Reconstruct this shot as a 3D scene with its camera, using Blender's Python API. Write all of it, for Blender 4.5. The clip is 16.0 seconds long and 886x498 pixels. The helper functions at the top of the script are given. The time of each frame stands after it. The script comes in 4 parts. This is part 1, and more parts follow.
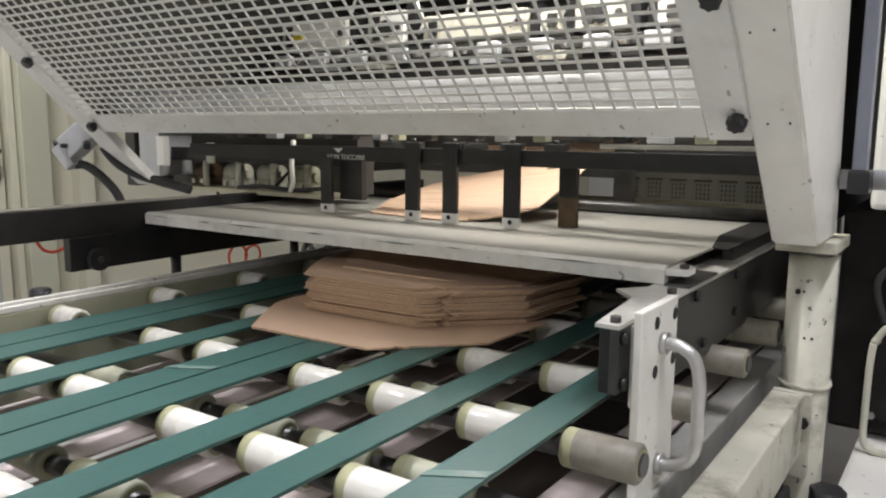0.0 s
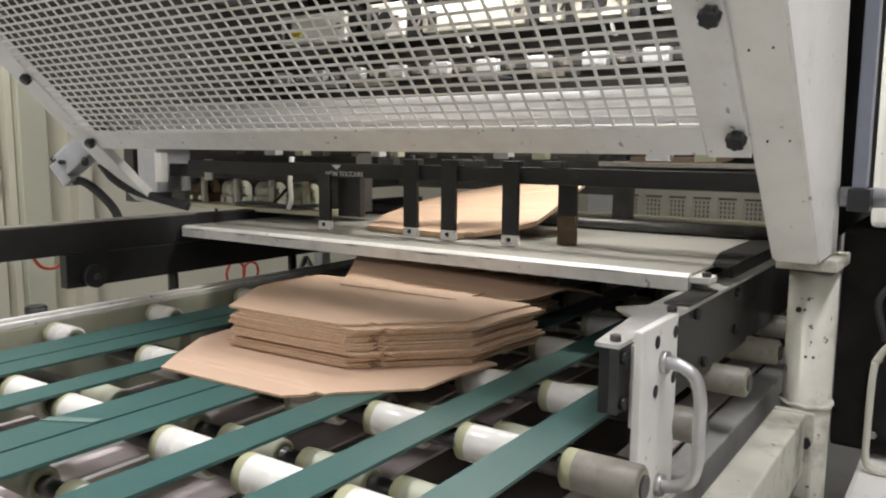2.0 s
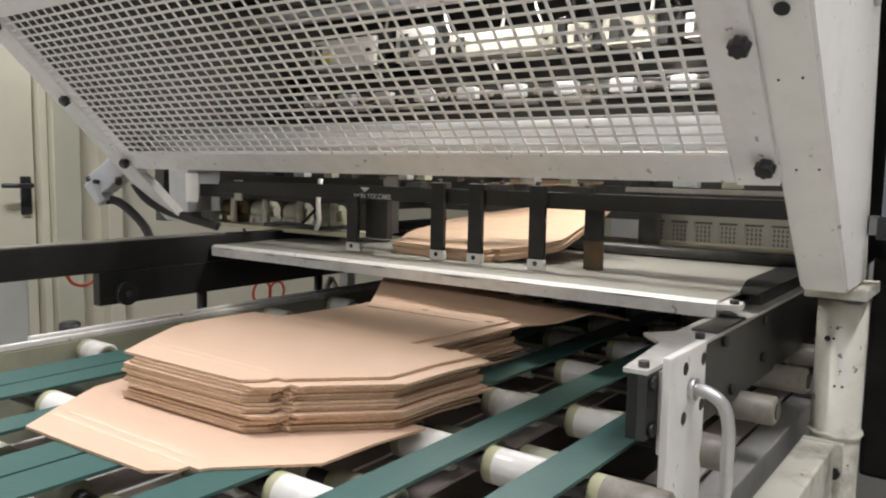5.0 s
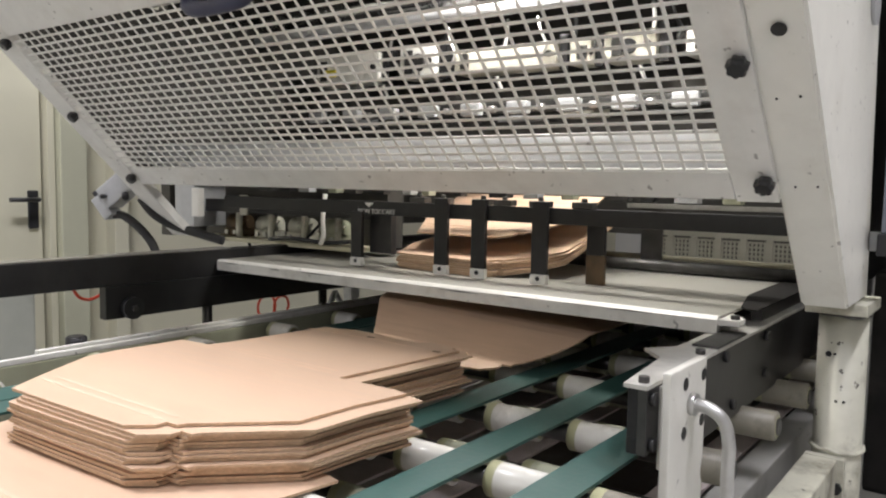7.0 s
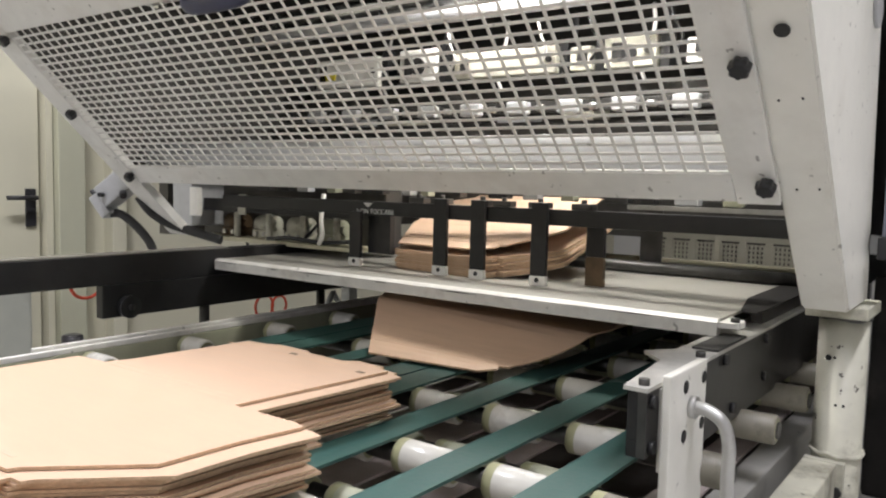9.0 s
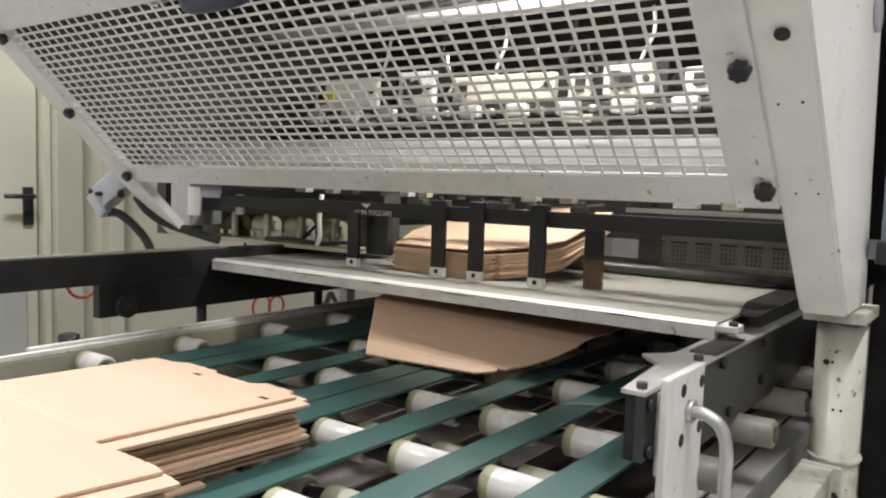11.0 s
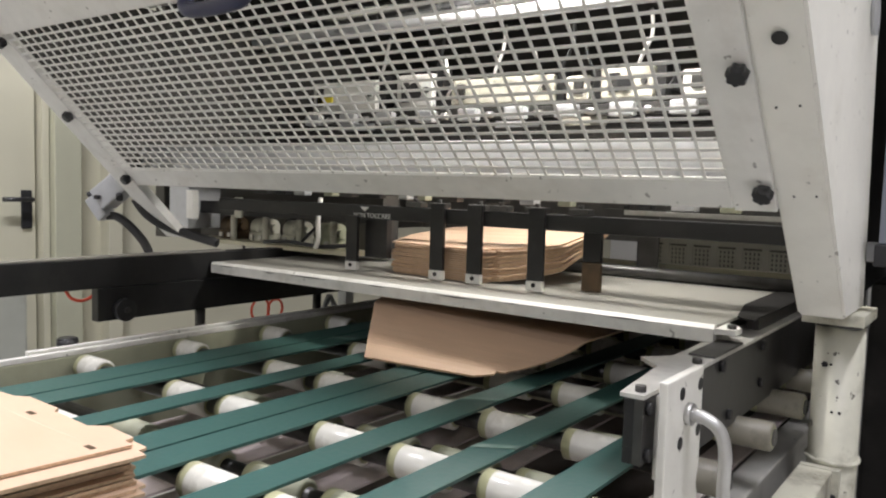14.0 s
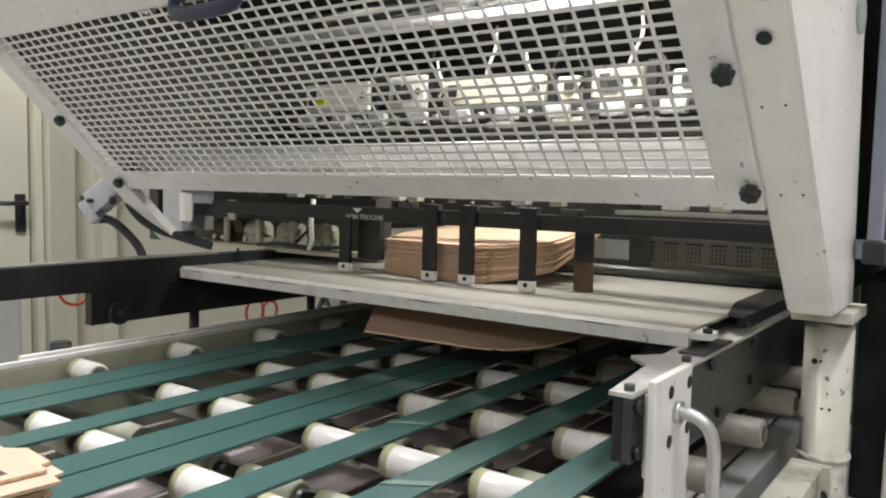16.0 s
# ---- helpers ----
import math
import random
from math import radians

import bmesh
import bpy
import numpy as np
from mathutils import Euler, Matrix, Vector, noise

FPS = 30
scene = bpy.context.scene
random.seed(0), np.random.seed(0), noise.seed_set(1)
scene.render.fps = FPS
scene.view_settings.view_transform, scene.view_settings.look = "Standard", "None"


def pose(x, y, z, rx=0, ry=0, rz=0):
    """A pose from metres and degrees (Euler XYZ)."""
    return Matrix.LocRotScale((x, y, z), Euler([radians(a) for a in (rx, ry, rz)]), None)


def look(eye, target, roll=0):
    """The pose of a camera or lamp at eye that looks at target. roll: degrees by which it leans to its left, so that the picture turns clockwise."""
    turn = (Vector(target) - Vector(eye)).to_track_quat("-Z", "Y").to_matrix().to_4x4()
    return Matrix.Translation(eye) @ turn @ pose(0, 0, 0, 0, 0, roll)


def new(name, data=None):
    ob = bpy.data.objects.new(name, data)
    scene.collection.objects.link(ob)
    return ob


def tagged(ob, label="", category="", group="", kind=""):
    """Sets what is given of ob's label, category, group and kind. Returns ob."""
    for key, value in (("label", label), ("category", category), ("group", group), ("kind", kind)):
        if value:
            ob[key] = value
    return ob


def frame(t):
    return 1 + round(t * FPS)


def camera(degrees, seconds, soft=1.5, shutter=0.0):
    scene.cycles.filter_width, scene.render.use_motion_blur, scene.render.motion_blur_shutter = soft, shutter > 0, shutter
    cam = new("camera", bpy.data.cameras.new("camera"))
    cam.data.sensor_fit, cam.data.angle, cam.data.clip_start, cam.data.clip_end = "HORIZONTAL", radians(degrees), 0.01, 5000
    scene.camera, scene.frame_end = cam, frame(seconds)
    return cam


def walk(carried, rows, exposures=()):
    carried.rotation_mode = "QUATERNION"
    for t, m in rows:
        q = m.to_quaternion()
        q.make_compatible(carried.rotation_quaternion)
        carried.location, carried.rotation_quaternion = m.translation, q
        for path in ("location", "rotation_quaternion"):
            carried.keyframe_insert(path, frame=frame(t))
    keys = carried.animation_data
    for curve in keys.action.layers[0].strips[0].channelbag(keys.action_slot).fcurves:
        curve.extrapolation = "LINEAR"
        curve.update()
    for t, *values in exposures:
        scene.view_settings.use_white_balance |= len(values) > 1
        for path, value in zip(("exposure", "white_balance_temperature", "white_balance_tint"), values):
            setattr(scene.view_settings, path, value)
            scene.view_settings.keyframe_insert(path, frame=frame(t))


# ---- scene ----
EXPO = -0.16
LAMP_Z = 4.2
HALL = (172, 100, 14, 18, 98, 98)
INNER = 15.0
cam = camera(59.42, 16.0, 2.1)
walk(cam, [
    (0, look((0.3529, -1.0741, 1.1588), (-0.2095, -0.2611, 1.0082), 0.31)),
    (0.5, look((0.3574, -1.0693, 1.1577), (-0.2006, -0.2507, 1.0214), 0.17)),
    (1, look((0.3549, -1.0689, 1.1586), (-0.2067, -0.2521, 1.0263), 0.45)),
    (1.5, look((0.3496, -1.0683, 1.1568), (-0.2131, -0.2522, 1.0248), 0.33)),
    (2, look((0.3494, -1.0669, 1.1592), (-0.2138, -0.2509, 1.0296), 0.38)),
    (2.5, look((0.3497, -1.0657, 1.1556), (-0.2145, -0.2506, 1.0239), 0.65)),
    (3, look((0.3474, -1.0676, 1.1575), (-0.2200, -0.2545, 1.0274), 0.76)),
    (3.5, look((0.3437, -1.0718, 1.1575), (-0.2267, -0.2601, 1.0322), 0.79)),
    (4, look((0.3448, -1.0776, 1.1598), (-0.2346, -0.2708, 1.0445), 0.70)),
    (6.3, look((0.3528, -1.0885, 1.1640), (-0.2396, -0.2881, 1.0722), 1.12)),
    (6.5, look((0.3535, -1.0902, 1.1643), (-0.2393, -0.2898, 1.0749), 1.02)),
    (7, look((0.3571, -1.0907, 1.1674), (-0.2366, -0.2905, 1.0822), 1.01)),
    (7.5, look((0.3580, -1.0916, 1.1659), (-0.2367, -0.2919, 1.0840), 1.19)),
    (8, look((0.3549, -1.0893, 1.1646), (-0.2382, -0.2884, 1.0828), 1.38)),
    (8.5, look((0.3534, -1.0875, 1.1650), (-0.2385, -0.2857, 1.0825), 1.40)),
    (9, look((0.3521, -1.0869, 1.1653), (-0.2396, -0.2851, 1.0821), 1.42)),
    (11.5, look((0.3500, -1.0845, 1.1657), (-0.2396, -0.2809, 1.0845), 1.86)),
    (12, look((0.3495, -1.0850, 1.1657), (-0.2405, -0.2816, 1.0848), 1.80)),
    (12.5, look((0.3494, -1.0856, 1.1657), (-0.2399, -0.2818, 1.0845), 1.89)),
    (13, look((0.3493, -1.0855, 1.1659), (-0.2396, -0.2814, 1.0853), 1.83)),
    (13.5, look((0.3498, -1.0848, 1.1676), (-0.2390, -0.2804, 1.0883), 1.74)),
    (14, look((0.3508, -1.0852, 1.1676), (-0.2379, -0.2807, 1.0887), 1.73)),
    (14.5, look((0.3517, -1.0848, 1.1680), (-0.2363, -0.2798, 1.0887), 1.40)),
    (15, look((0.3537, -1.0844, 1.1688), (-0.2341, -0.2794, 1.0879), 1.25)),
    (15.5, look((0.3563, -1.0863, 1.1682), (-0.2309, -0.2808, 1.0878), 1.34)),
    (16, look((0.3603, -1.0847, 1.1700), (-0.2246, -0.2774, 1.0911), 1.25)),
], [(t, EXPO + e, 6380, 12) for t, e in ((0, -0.08), (0.5, 0), (1.5, -0.08), (2.5, -0.16), (4, -0.16), (7, -0.12), (7.5, -0.22), (8.5, -0.1), (9, -0.07), (12.5, 0), (14, -0.04), (16, 0.02))])

# ---------------------------------------------------------------- world and hall light
world = bpy.data.worlds.new("hall_world")
scene.world = world
world.use_nodes = True
world.node_tree.nodes["Background"].inputs[0].default_value = (0.9, 0.95, 1.0, 1)
world.node_tree.nodes["Background"].inputs[1].default_value = 0.045


def area_lamp(name, m, sx, sy, power, colour=(0.975, 0.958, 1.0)):
    d = bpy.data.lights.new(name, "AREA")
    d.shape, d.size, d.size_y, d.energy, d.color = "RECTANGLE", sx, sy, power, colour
    ob = new(name, d)
    ob.matrix_world = m
    return ob


# ---------------------------------------------------------------- materials
def material(name, colour, rough=0.5, metal=0.0, grain=0.06, scale=30.0, dirt=None, dirt_scale=6.0, dirt_amount=0.35, bump=0.1, stretch=(1, 1, 1), emit=0.0, vary=0.0, spec=None, specks=0.0):
    mat = bpy.data.materials.new(name)
    mat.use_nodes = True
    nt = mat.node_tree
    N, L = nt.nodes, nt.links
    bsdf = N["Principled BSDF"]
    bsdf.inputs["Metallic"].default_value = metal
    if spec is not None:
        bsdf.inputs["Specular IOR Level"].default_value = spec
    tc = N.new("ShaderNodeTexCoord")
    mp = N.new("ShaderNodeMapping")
    mp.inputs["Scale"].default_value = stretch
    geo = N.new("ShaderNodeNewGeometry")
    L.new(geo.outputs["Position"] if stretch == "world" else tc.outputs["Object"], mp.inputs["Vector"])
    n1 = N.new("ShaderNodeTexNoise")
    n1.inputs["Scale"].default_value = scale
    n1.inputs["Detail"].default_value = 5
    L.new(mp.outputs[0], n1.inputs["Vector"])
    ramp = N.new("ShaderNodeMapRange")
    ramp.inputs[1].default_value, ramp.inputs[2].default_value = 0.3, 0.7
    ramp.inputs[3].default_value, ramp.inputs[4].default_value = 1 - grain, 1 + grain
    L.new(n1.outputs["Fac"], ramp.inputs[0])
    mul = N.new("ShaderNodeVectorMath")
    mul.operation = "SCALE"
    mul.inputs[0].default_value = colour
    L.new(ramp.outputs[0], mul.inputs["Scale"])
    out = mul.outputs[0]
    if vary:
        info = N.new("ShaderNodeObjectInfo")
        vr = N.new("ShaderNodeMapRange")
        vr.inputs[3].default_value, vr.inputs[4].default_value = 1 - vary, 1 + vary
        L.new(info.outputs["Random"], vr.inputs[0])
        m2 = N.new("ShaderNodeVectorMath")
        m2.operation = "SCALE"
        L.new(out, m2.inputs[0])
        L.new(vr.outputs[0], m2.inputs["Scale"])
        out = m2.outputs[0]
    rr = N.new("ShaderNodeMapRange")
    rr.inputs[3].default_value, rr.inputs[4].default_value = max(0.02, rough - 0.1), min(1, rough + 0.12)
    L.new(n1.outputs["Fac"], rr.inputs[0])
    L.new(rr.outputs[0], bsdf.inputs["Roughness"])
    if dirt:
        n2 = N.new("ShaderNodeTexNoise")
        n2.inputs["Scale"].default_value = dirt_scale
        n2.inputs["Detail"].default_value = 7
        n2.inputs["Roughness"].default_value = 0.65
        L.new(tc.outputs["Object"], n2.inputs["Vector"])
        r2 = N.new("ShaderNodeMapRange")
        r2.inputs[1].default_value, r2.inputs[2].default_value = 0.52, 0.74
        r2.inputs[4].default_value = dirt_amount
        L.new(n2.outputs["Fac"], r2.inputs[0])
        mix = N.new("ShaderNodeMix")
        mix.data_type = "RGBA"
        mix.inputs["B"].default_value = (*dirt, 1)
        L.new(r2.outputs[0], mix.inputs["Factor"])
        L.new(out, mix.inputs["A"])
        out = mix.outputs["Result"]
    if specks:
        n3 = N.new("ShaderNodeTexNoise")
        n3.inputs["Scale"].default_value = 70
        n3.inputs["Detail"].default_value = 3
        L.new(tc.outputs["Object"], n3.inputs["Vector"])
        r3 = N.new("ShaderNodeMapRange")
        r3.inputs[1].default_value, r3.inputs[2].default_value, r3.inputs[4].default_value = 0.685, 0.72, specks
        L.new(n3.outputs["Fac"], r3.inputs[0])
        mx = N.new("ShaderNodeMix")
        mx.data_type = "RGBA"
        mx.inputs["B"].default_value = (0.07, 0.06, 0.05, 1)
        L.new(r3.outputs[0], mx.inputs["Factor"])
        L.new(out, mx.inputs["A"])
        out = mx.outputs["Result"]
    L.new(out, bsdf.inputs["Base Color"])
    if bump:
        bp = N.new("ShaderNodeBump")
        bp.inputs["Strength"].default_value = bump
        bp.inputs["Distance"].default_value = 0.002
        L.new(n1.outputs["Fac"], bp.inputs["Height"])
        L.new(bp.outputs[0], bsdf.inputs["Normal"])
    if emit:
        bsdf.inputs["Emission Color"].default_value = (*colour, 1)
        bsdf.inputs["Emission Strength"].default_value = emit
    return mat


CREAM = material("cream_machine_paint", (0.81, 0.80, 0.745), 0.38, 0, 0.03, 25, (0.42, 0.38, 0.29), 5, 0.32, 0.05, specks=0.5)
# real worn paint on most parts; on the stripping frame it stands for shade
CREAM_WORN_OR_SHADED = material("worn_or_shaded_cream_paint", (0.56, 0.55, 0.46), 0.5, 0, 0.06, 30, (0.10, 0.085, 0.055), 9, 0.95, 0.12, specks=0.9)
GUARD = material("grey_white_guard_paint", (0.76, 0.755, 0.725), 0.48, 0, 0.04, 30, (0.46, 0.42, 0.36), 8, 0.35, 0.06, specks=0.6)
KHAKI = material("khaki_conveyor_paint", (0.36, 0.37, 0.27), 0.5, 0, 0.06, 20, (0.2, 0.18, 0.1), 6, 0.45, 0.08)
BLACK_STEEL = material("blackened_steel", (0.017, 0.017, 0.018), 0.42, 0.2, 0.2, 22, (0.06, 0.055, 0.05), 9, 0.35, 0.1)
DARK_STEEL = material("dark_oily_steel", (0.085, 0.083, 0.08), 0.38, 0.7, 0.25, 25, (0.02, 0.018, 0.015), 6, 0.6, 0.12)
BARE_STEEL = material("bare_worn_steel", (0.52, 0.51, 0.49), 0.33, 0.85, 0.12, 60, (0.20, 0.18, 0.15), 9, 0.5, 0.06)
CHROME = material("polished_chrome_tube", (0.62, 0.63, 0.64), 0.22, 1.0, 0.04, 40, None, 6, 0.3, 0.02)
SATIN = material("satin_grey_tube", (0.58, 0.59, 0.61), 0.45, 0.15, 0.05, 30, (0.4, 0.4, 0.4), 6, 0.3, 0.03)
ALU = material("matt_aluminium", (0.58, 0.58, 0.57), 0.4, 0.9, 0.06, 50, (0.3, 0.28, 0.25), 8, 0.3, 0.04)
PLATE_TOP = material("brushed_steel_sheet", (0.32, 0.31, 0.275), 0.46, 0.2, 0.08, 30, (0.30, 0.28, 0.22), 4, 0.5, 0.03, (1, 14, 1))
PLATE_EDGE = material("chipped_white_edge_paint", (0.76, 0.75, 0.71), 0.42, 0, 0.05, 40, (0.30, 0.27, 0.23), 16, 0.4, 0.12, specks=0.55)
BELT = material("green_conveyor_belt", (0.034, 0.092, 0.081), 0.40, 0, 0.12, 120, (0.05, 0.11, 0.095), 10, 0.3, 0.12)
BELT_BACK = material("pinkish_grey_belt_underside", (0.52, 0.45, 0.43), 0.7, 0, 0.08, 60, (0.2, 0.16, 0.14), 5, 0.4, 0.1)
SPLICE = material("paler_worn_belt_splice", (0.10, 0.17, 0.145), 0.5, 0, 0.12, 90, (0.35, 0.36, 0.33), 20, 0.5, 0.1)
ROLLER = material("white_roller_sleeve", (0.62, 0.61, 0.555), 0.24, 0, 0.06, 30, (0.20, 0.18, 0.12), 9, 0.75, 0.05, vary=0.06)
# grime, on a base also darkened for the shade under the right rail
ROLLER_DIRTY_SHADED = material("grimy_shaded_roller_sleeve", (0.22, 0.205, 0.165), 0.45, 0, 0.1, 30, (0.06, 0.05, 0.035), 14, 0.9, 0.05, vary=0.1)
ROLLER_END = material("khaki_roller_end", (0.34, 0.34, 0.20), 0.5, 0, 0.1, 30, (0.15, 0.13, 0.07), 12, 0.4, 0.08)
CARD = material("brown_corrugated_board", (0.60, 0.425, 0.298), 0.45, 0, 0.04, 14, (0.54, 0.355, 0.225), 3, 0.5, 0.08, (1, 6, 1), vary=0.05, spec=0.6)
CARD_EDGE = material("corrugated_cut_edge", (0.56, 0.40, 0.265), 0.85, 0, 0.14, 200, (0.34, 0.22, 0.13), 22, 0.45, 0.2, spec=0.2)
# paler than the board: the highlight along the pressed creases is in this colour
CREASE_HIGHLIGHT = material("crease_line_highlight", (0.66, 0.475, 0.35), 0.7, 0, 0.05, 40, None, 6, 0.3, 0.05, spec=0.2)
KNOB = material("black_plastic", (0.022, 0.022, 0.024), 0.35, 0, 0.1, 60, (0.08, 0.08, 0.08), 12, 0.3, 0.05)
RUBBER = material("black_cable_rubber", (0.03, 0.03, 0.03), 0.6, 0, 0.1, 60, None, 6, 0.3, 0.05)
BLUE = material("dark_blue_plastic", (0.028, 0.032, 0.075), 0.35, 0, 0.08, 40, None, 6, 0.3, 0.05)
SLATE = material("slate_blue_paint", (0.20, 0.215, 0.26), 0.42, 0.1, 0.06, 25, (0.10, 0.10, 0.11), 7, 0.4, 0.05)
GREY_BOX = material("grey_cast_housing", (0.46, 0.47, 0.48), 0.45, 0.2, 0.06, 40, (0.25, 0.24, 0.22), 12, 0.35, 0.08)
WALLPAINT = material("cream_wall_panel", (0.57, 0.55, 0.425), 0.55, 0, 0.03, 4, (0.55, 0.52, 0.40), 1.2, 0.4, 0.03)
WALLGREEN = material("greenish_cream_pillar", (0.48, 0.48, 0.36), 0.55, 0, 0.04, 5, (0.38, 0.37, 0.28), 1.5, 0.4, 0.03)
CONCRETE = material("stained_concrete", (0.52, 0.51, 0.485), 0.7, 0, 0.12, 6, (0.2, 0.18, 0.16), 1.5, 0.5, 0.2)
HALLWALL = material("hall_wall_paint", (0.50, 0.495, 0.475), 0.7, 0, 0.05, 3, (0.40, 0.39, 0.35), 0.8, 0.4, 0.03)
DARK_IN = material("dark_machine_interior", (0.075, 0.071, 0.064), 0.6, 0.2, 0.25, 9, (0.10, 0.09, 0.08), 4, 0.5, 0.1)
# matt near-black for the drive housing and the rail's cover plate
NEAR_BLACK = material("matt_near_black", (0.018, 0.017, 0.016), 0.75, 0, 0.3, 20, (0.05, 0.045, 0.04), 8, 0.4, 0.1, spec=0.15)
# worn brown steel; also colours the strips that stand for shade in slots
RUST_OR_SLOT_SHADE = material("brown_worn_steel_or_slot_shade", (0.10, 0.065, 0.035), 0.5, 0.4, 0.3, 30, (0.03, 0.025, 0.02), 12, 0.6, 0.1)
GRILLE = material("off_white_grille", (0.28, 0.27, 0.23), 0.5, 0, 0.05, 30, (0.2, 0.18, 0.15), 8, 0.5, 0.05)
GREY_BEAM = material("worn_grey_beam_paint", (0.40, 0.395, 0.37), 0.45, 0.1, 0.08, 30, (0.12, 0.11, 0.09), 8, 0.6, 0.08, specks=0.5)
GREY_GREEN = material("grey_green_wall_base", (0.36, 0.37, 0.32), 0.5, 0, 0.05, 12, (0.22, 0.21, 0.17), 4, 0.4, 0.05)
DUSTY = material("dusty_brown_tray", (0.24, 0.215, 0.195), 0.6, 0, 0.2, 9, (0.10, 0.085, 0.07), 4, 0.6, 0.1)
BRIGHT_STEEL = material("bright_rubbed_steel", (0.58, 0.57, 0.54), 0.38, 0.35, 0.12, 50, (0.24, 0.22, 0.18), 9, 0.55, 0.06)
RED = material("red_air_hose", (0.62, 0.07, 0.03), 0.35, 0, 0.05, 40, None, 6, 0.3, 0.02)
YELLOW = material("yellow_tag", (0.75, 0.62, 0.04), 0.5, 0, 0.05, 40, None, 6, 0.3, 0.02)
WHITE_PL = material("white_plastic", (0.78, 0.77, 0.73), 0.4, 0, 0.03, 40, (0.5, 0.47, 0.4), 9, 0.3, 0.03)
# yellowish base holds the warm inside light that falls on tray and slat
WARM_LIT_TRAY = material("pale_slat_with_warm_light", (0.52, 0.49, 0.35), 0.55, 0.0, 0.05, 30, (0.4, 0.36, 0.25), 6, 0.4, 0.05)
TEXT_WHITE = material("white_lettering", (0.75, 0.75, 0.73), 0.6, 0, 0.05, 40, None, 6, 0.3, 0.0)
TUBE_LIGHT = material("lit_fluorescent_tube", (1.0, 0.97, 0.90), 0.5, 0, 0, 10, None, 6, 0.3, 0.0, emit=6.0)


# ---------------------------------------------------------------- mesh helpers
def box(bm, x0, x1, y0, y1, z0, z1, m=None, bevel=0.0):
    vs = [bm.verts.new(v) for v in ((x0, y0, z0), (x1, y0, z0), (x1, y1, z0), (x0, y1, z0), (x0, y0, z1), (x1, y0, z1), (x1, y1, z1), (x0, y1, z1))]
    fs = [bm.faces.new([vs[i] for i in f]) for f in ((3, 2, 1, 0), (4, 5, 6, 7), (0, 1, 5, 4), (1, 2, 6, 5), (2, 3, 7, 6), (3, 0, 4, 7))]
    if bevel:
        es = {e for f in fs for e in f.edges}
        r = bmesh.ops.bevel(bm, geom=list(es), offset=bevel, segments=2, affect="EDGES", profile=0.6)
        vs = list({v for f in r["faces"] for v in f.verts} | {v for v in vs if v.is_valid})
    if m is not None:
        bmesh.ops.transform(bm, matrix=m, verts=vs)
    return vs


def rod(bm, a, b, r, n=16, r2=None, caps=True):
    a, b = Vector(a), Vector(b)
    q = (b - a).to_track_quat("Z", "Y").to_matrix()
    rings = []
    for c, rad in ((a, r), (b, r if r2 is None else r2)):
        rings.append([bm.verts.new(c + q @ Vector((math.cos(2 * math.pi * k / n) * rad, math.sin(2 * math.pi * k / n) * rad, 0))) for k in range(n)])
    for k in range(n):
        f = bm.faces.new((rings[0][k], rings[0][(k + 1) % n], rings[1][(k + 1) % n], rings[1][k]))
        f.smooth = True
    if caps:
        bm.faces.new(rings[0][::-1])
        bm.faces.new(rings[1])


def tube(bm, pts, r, n=10):
    """A bent round bar through the points, rounded between them."""
    ps = [Vector(p) for p in pts]
    path = []
    for i in range(len(ps) - 1):
        p0, p1, p2, p3 = ps[max(i - 1, 0)], ps[i], ps[i + 1], ps[min(i + 2, len(ps) - 1)]
        for k in range(6):
            t = k / 6
            path.append(0.5 * (2 * p1 + (p2 - p0) * t + (2 * p0 - 5 * p1 + 4 * p2 - p3) * t * t + (3 * p1 - p0 - 3 * p2 + p3) * t ** 3))
    path.append(ps[-1])
    rings, ref = [], None
    for i, p in enumerate(path):
        d = (path[min(i + 1, len(path) - 1)] - path[max(i - 1, 0)]).normalized()
        if ref is None:
            ref = d.orthogonal().normalized()
        ref = (ref - d * ref.dot(d)).normalized()
        s = d.cross(ref)
        rings.append([bm.verts.new(p + r * (math.cos(2 * math.pi * k / n) * ref + math.sin(2 * math.pi * k / n) * s)) for k in range(n)])
    for i in range(len(rings) - 1):
        for k in range(n):
            bm.faces.new((rings[i][k], rings[i][(k + 1) % n], rings[i + 1][(k + 1) % n], rings[i + 1][k])).smooth = True
    bm.faces.new(rings[0][::-1])
    bm.faces.new(rings[-1])


def prism(bm, outline, axis, lo, hi):
    """An outline in the two other axes, pushed out along axis from lo to hi."""
    def place(p, h):
        return {"x": (h, p[0], p[1]), "y": (p[0], h, p[1]), "z": (p[0], p[1], h)}[axis]
    a = [bm.verts.new(place(p, lo)) for p in outline]
    b = [bm.verts.new(place(p, hi)) for p in outline]
    n = len(outline)
    bm.faces.new(a[::-1])
    bm.faces.new(b)
    for k in range(n):
        bm.faces.new((a[k], a[(k + 1) % n], b[(k + 1) % n], b[k]))


def mesh_of(bm, name, *mats):
    bmesh.ops.recalc_face_normals(bm, faces=bm.faces)
    me = bpy.data.meshes.new(name)
    bm.to_mesh(me)
    bm.free()
    for m in mats:
        me.materials.append(m)
    return me


def part(name, bm, mat, parent, label=""):
    mats = mat if isinstance(mat, (list, tuple)) else [mat]
    ob = new(name, mesh_of(bm, name, *mats))
    ob.parent = parent
    return tagged(ob, label)


def thing(name, label, category, group="", at=None, kind=""):
    ob = new(name)
    ob.empty_display_size = 0.05
    if at is not None:
        ob.matrix_world = at
    return tagged(ob, label, category, group, kind)


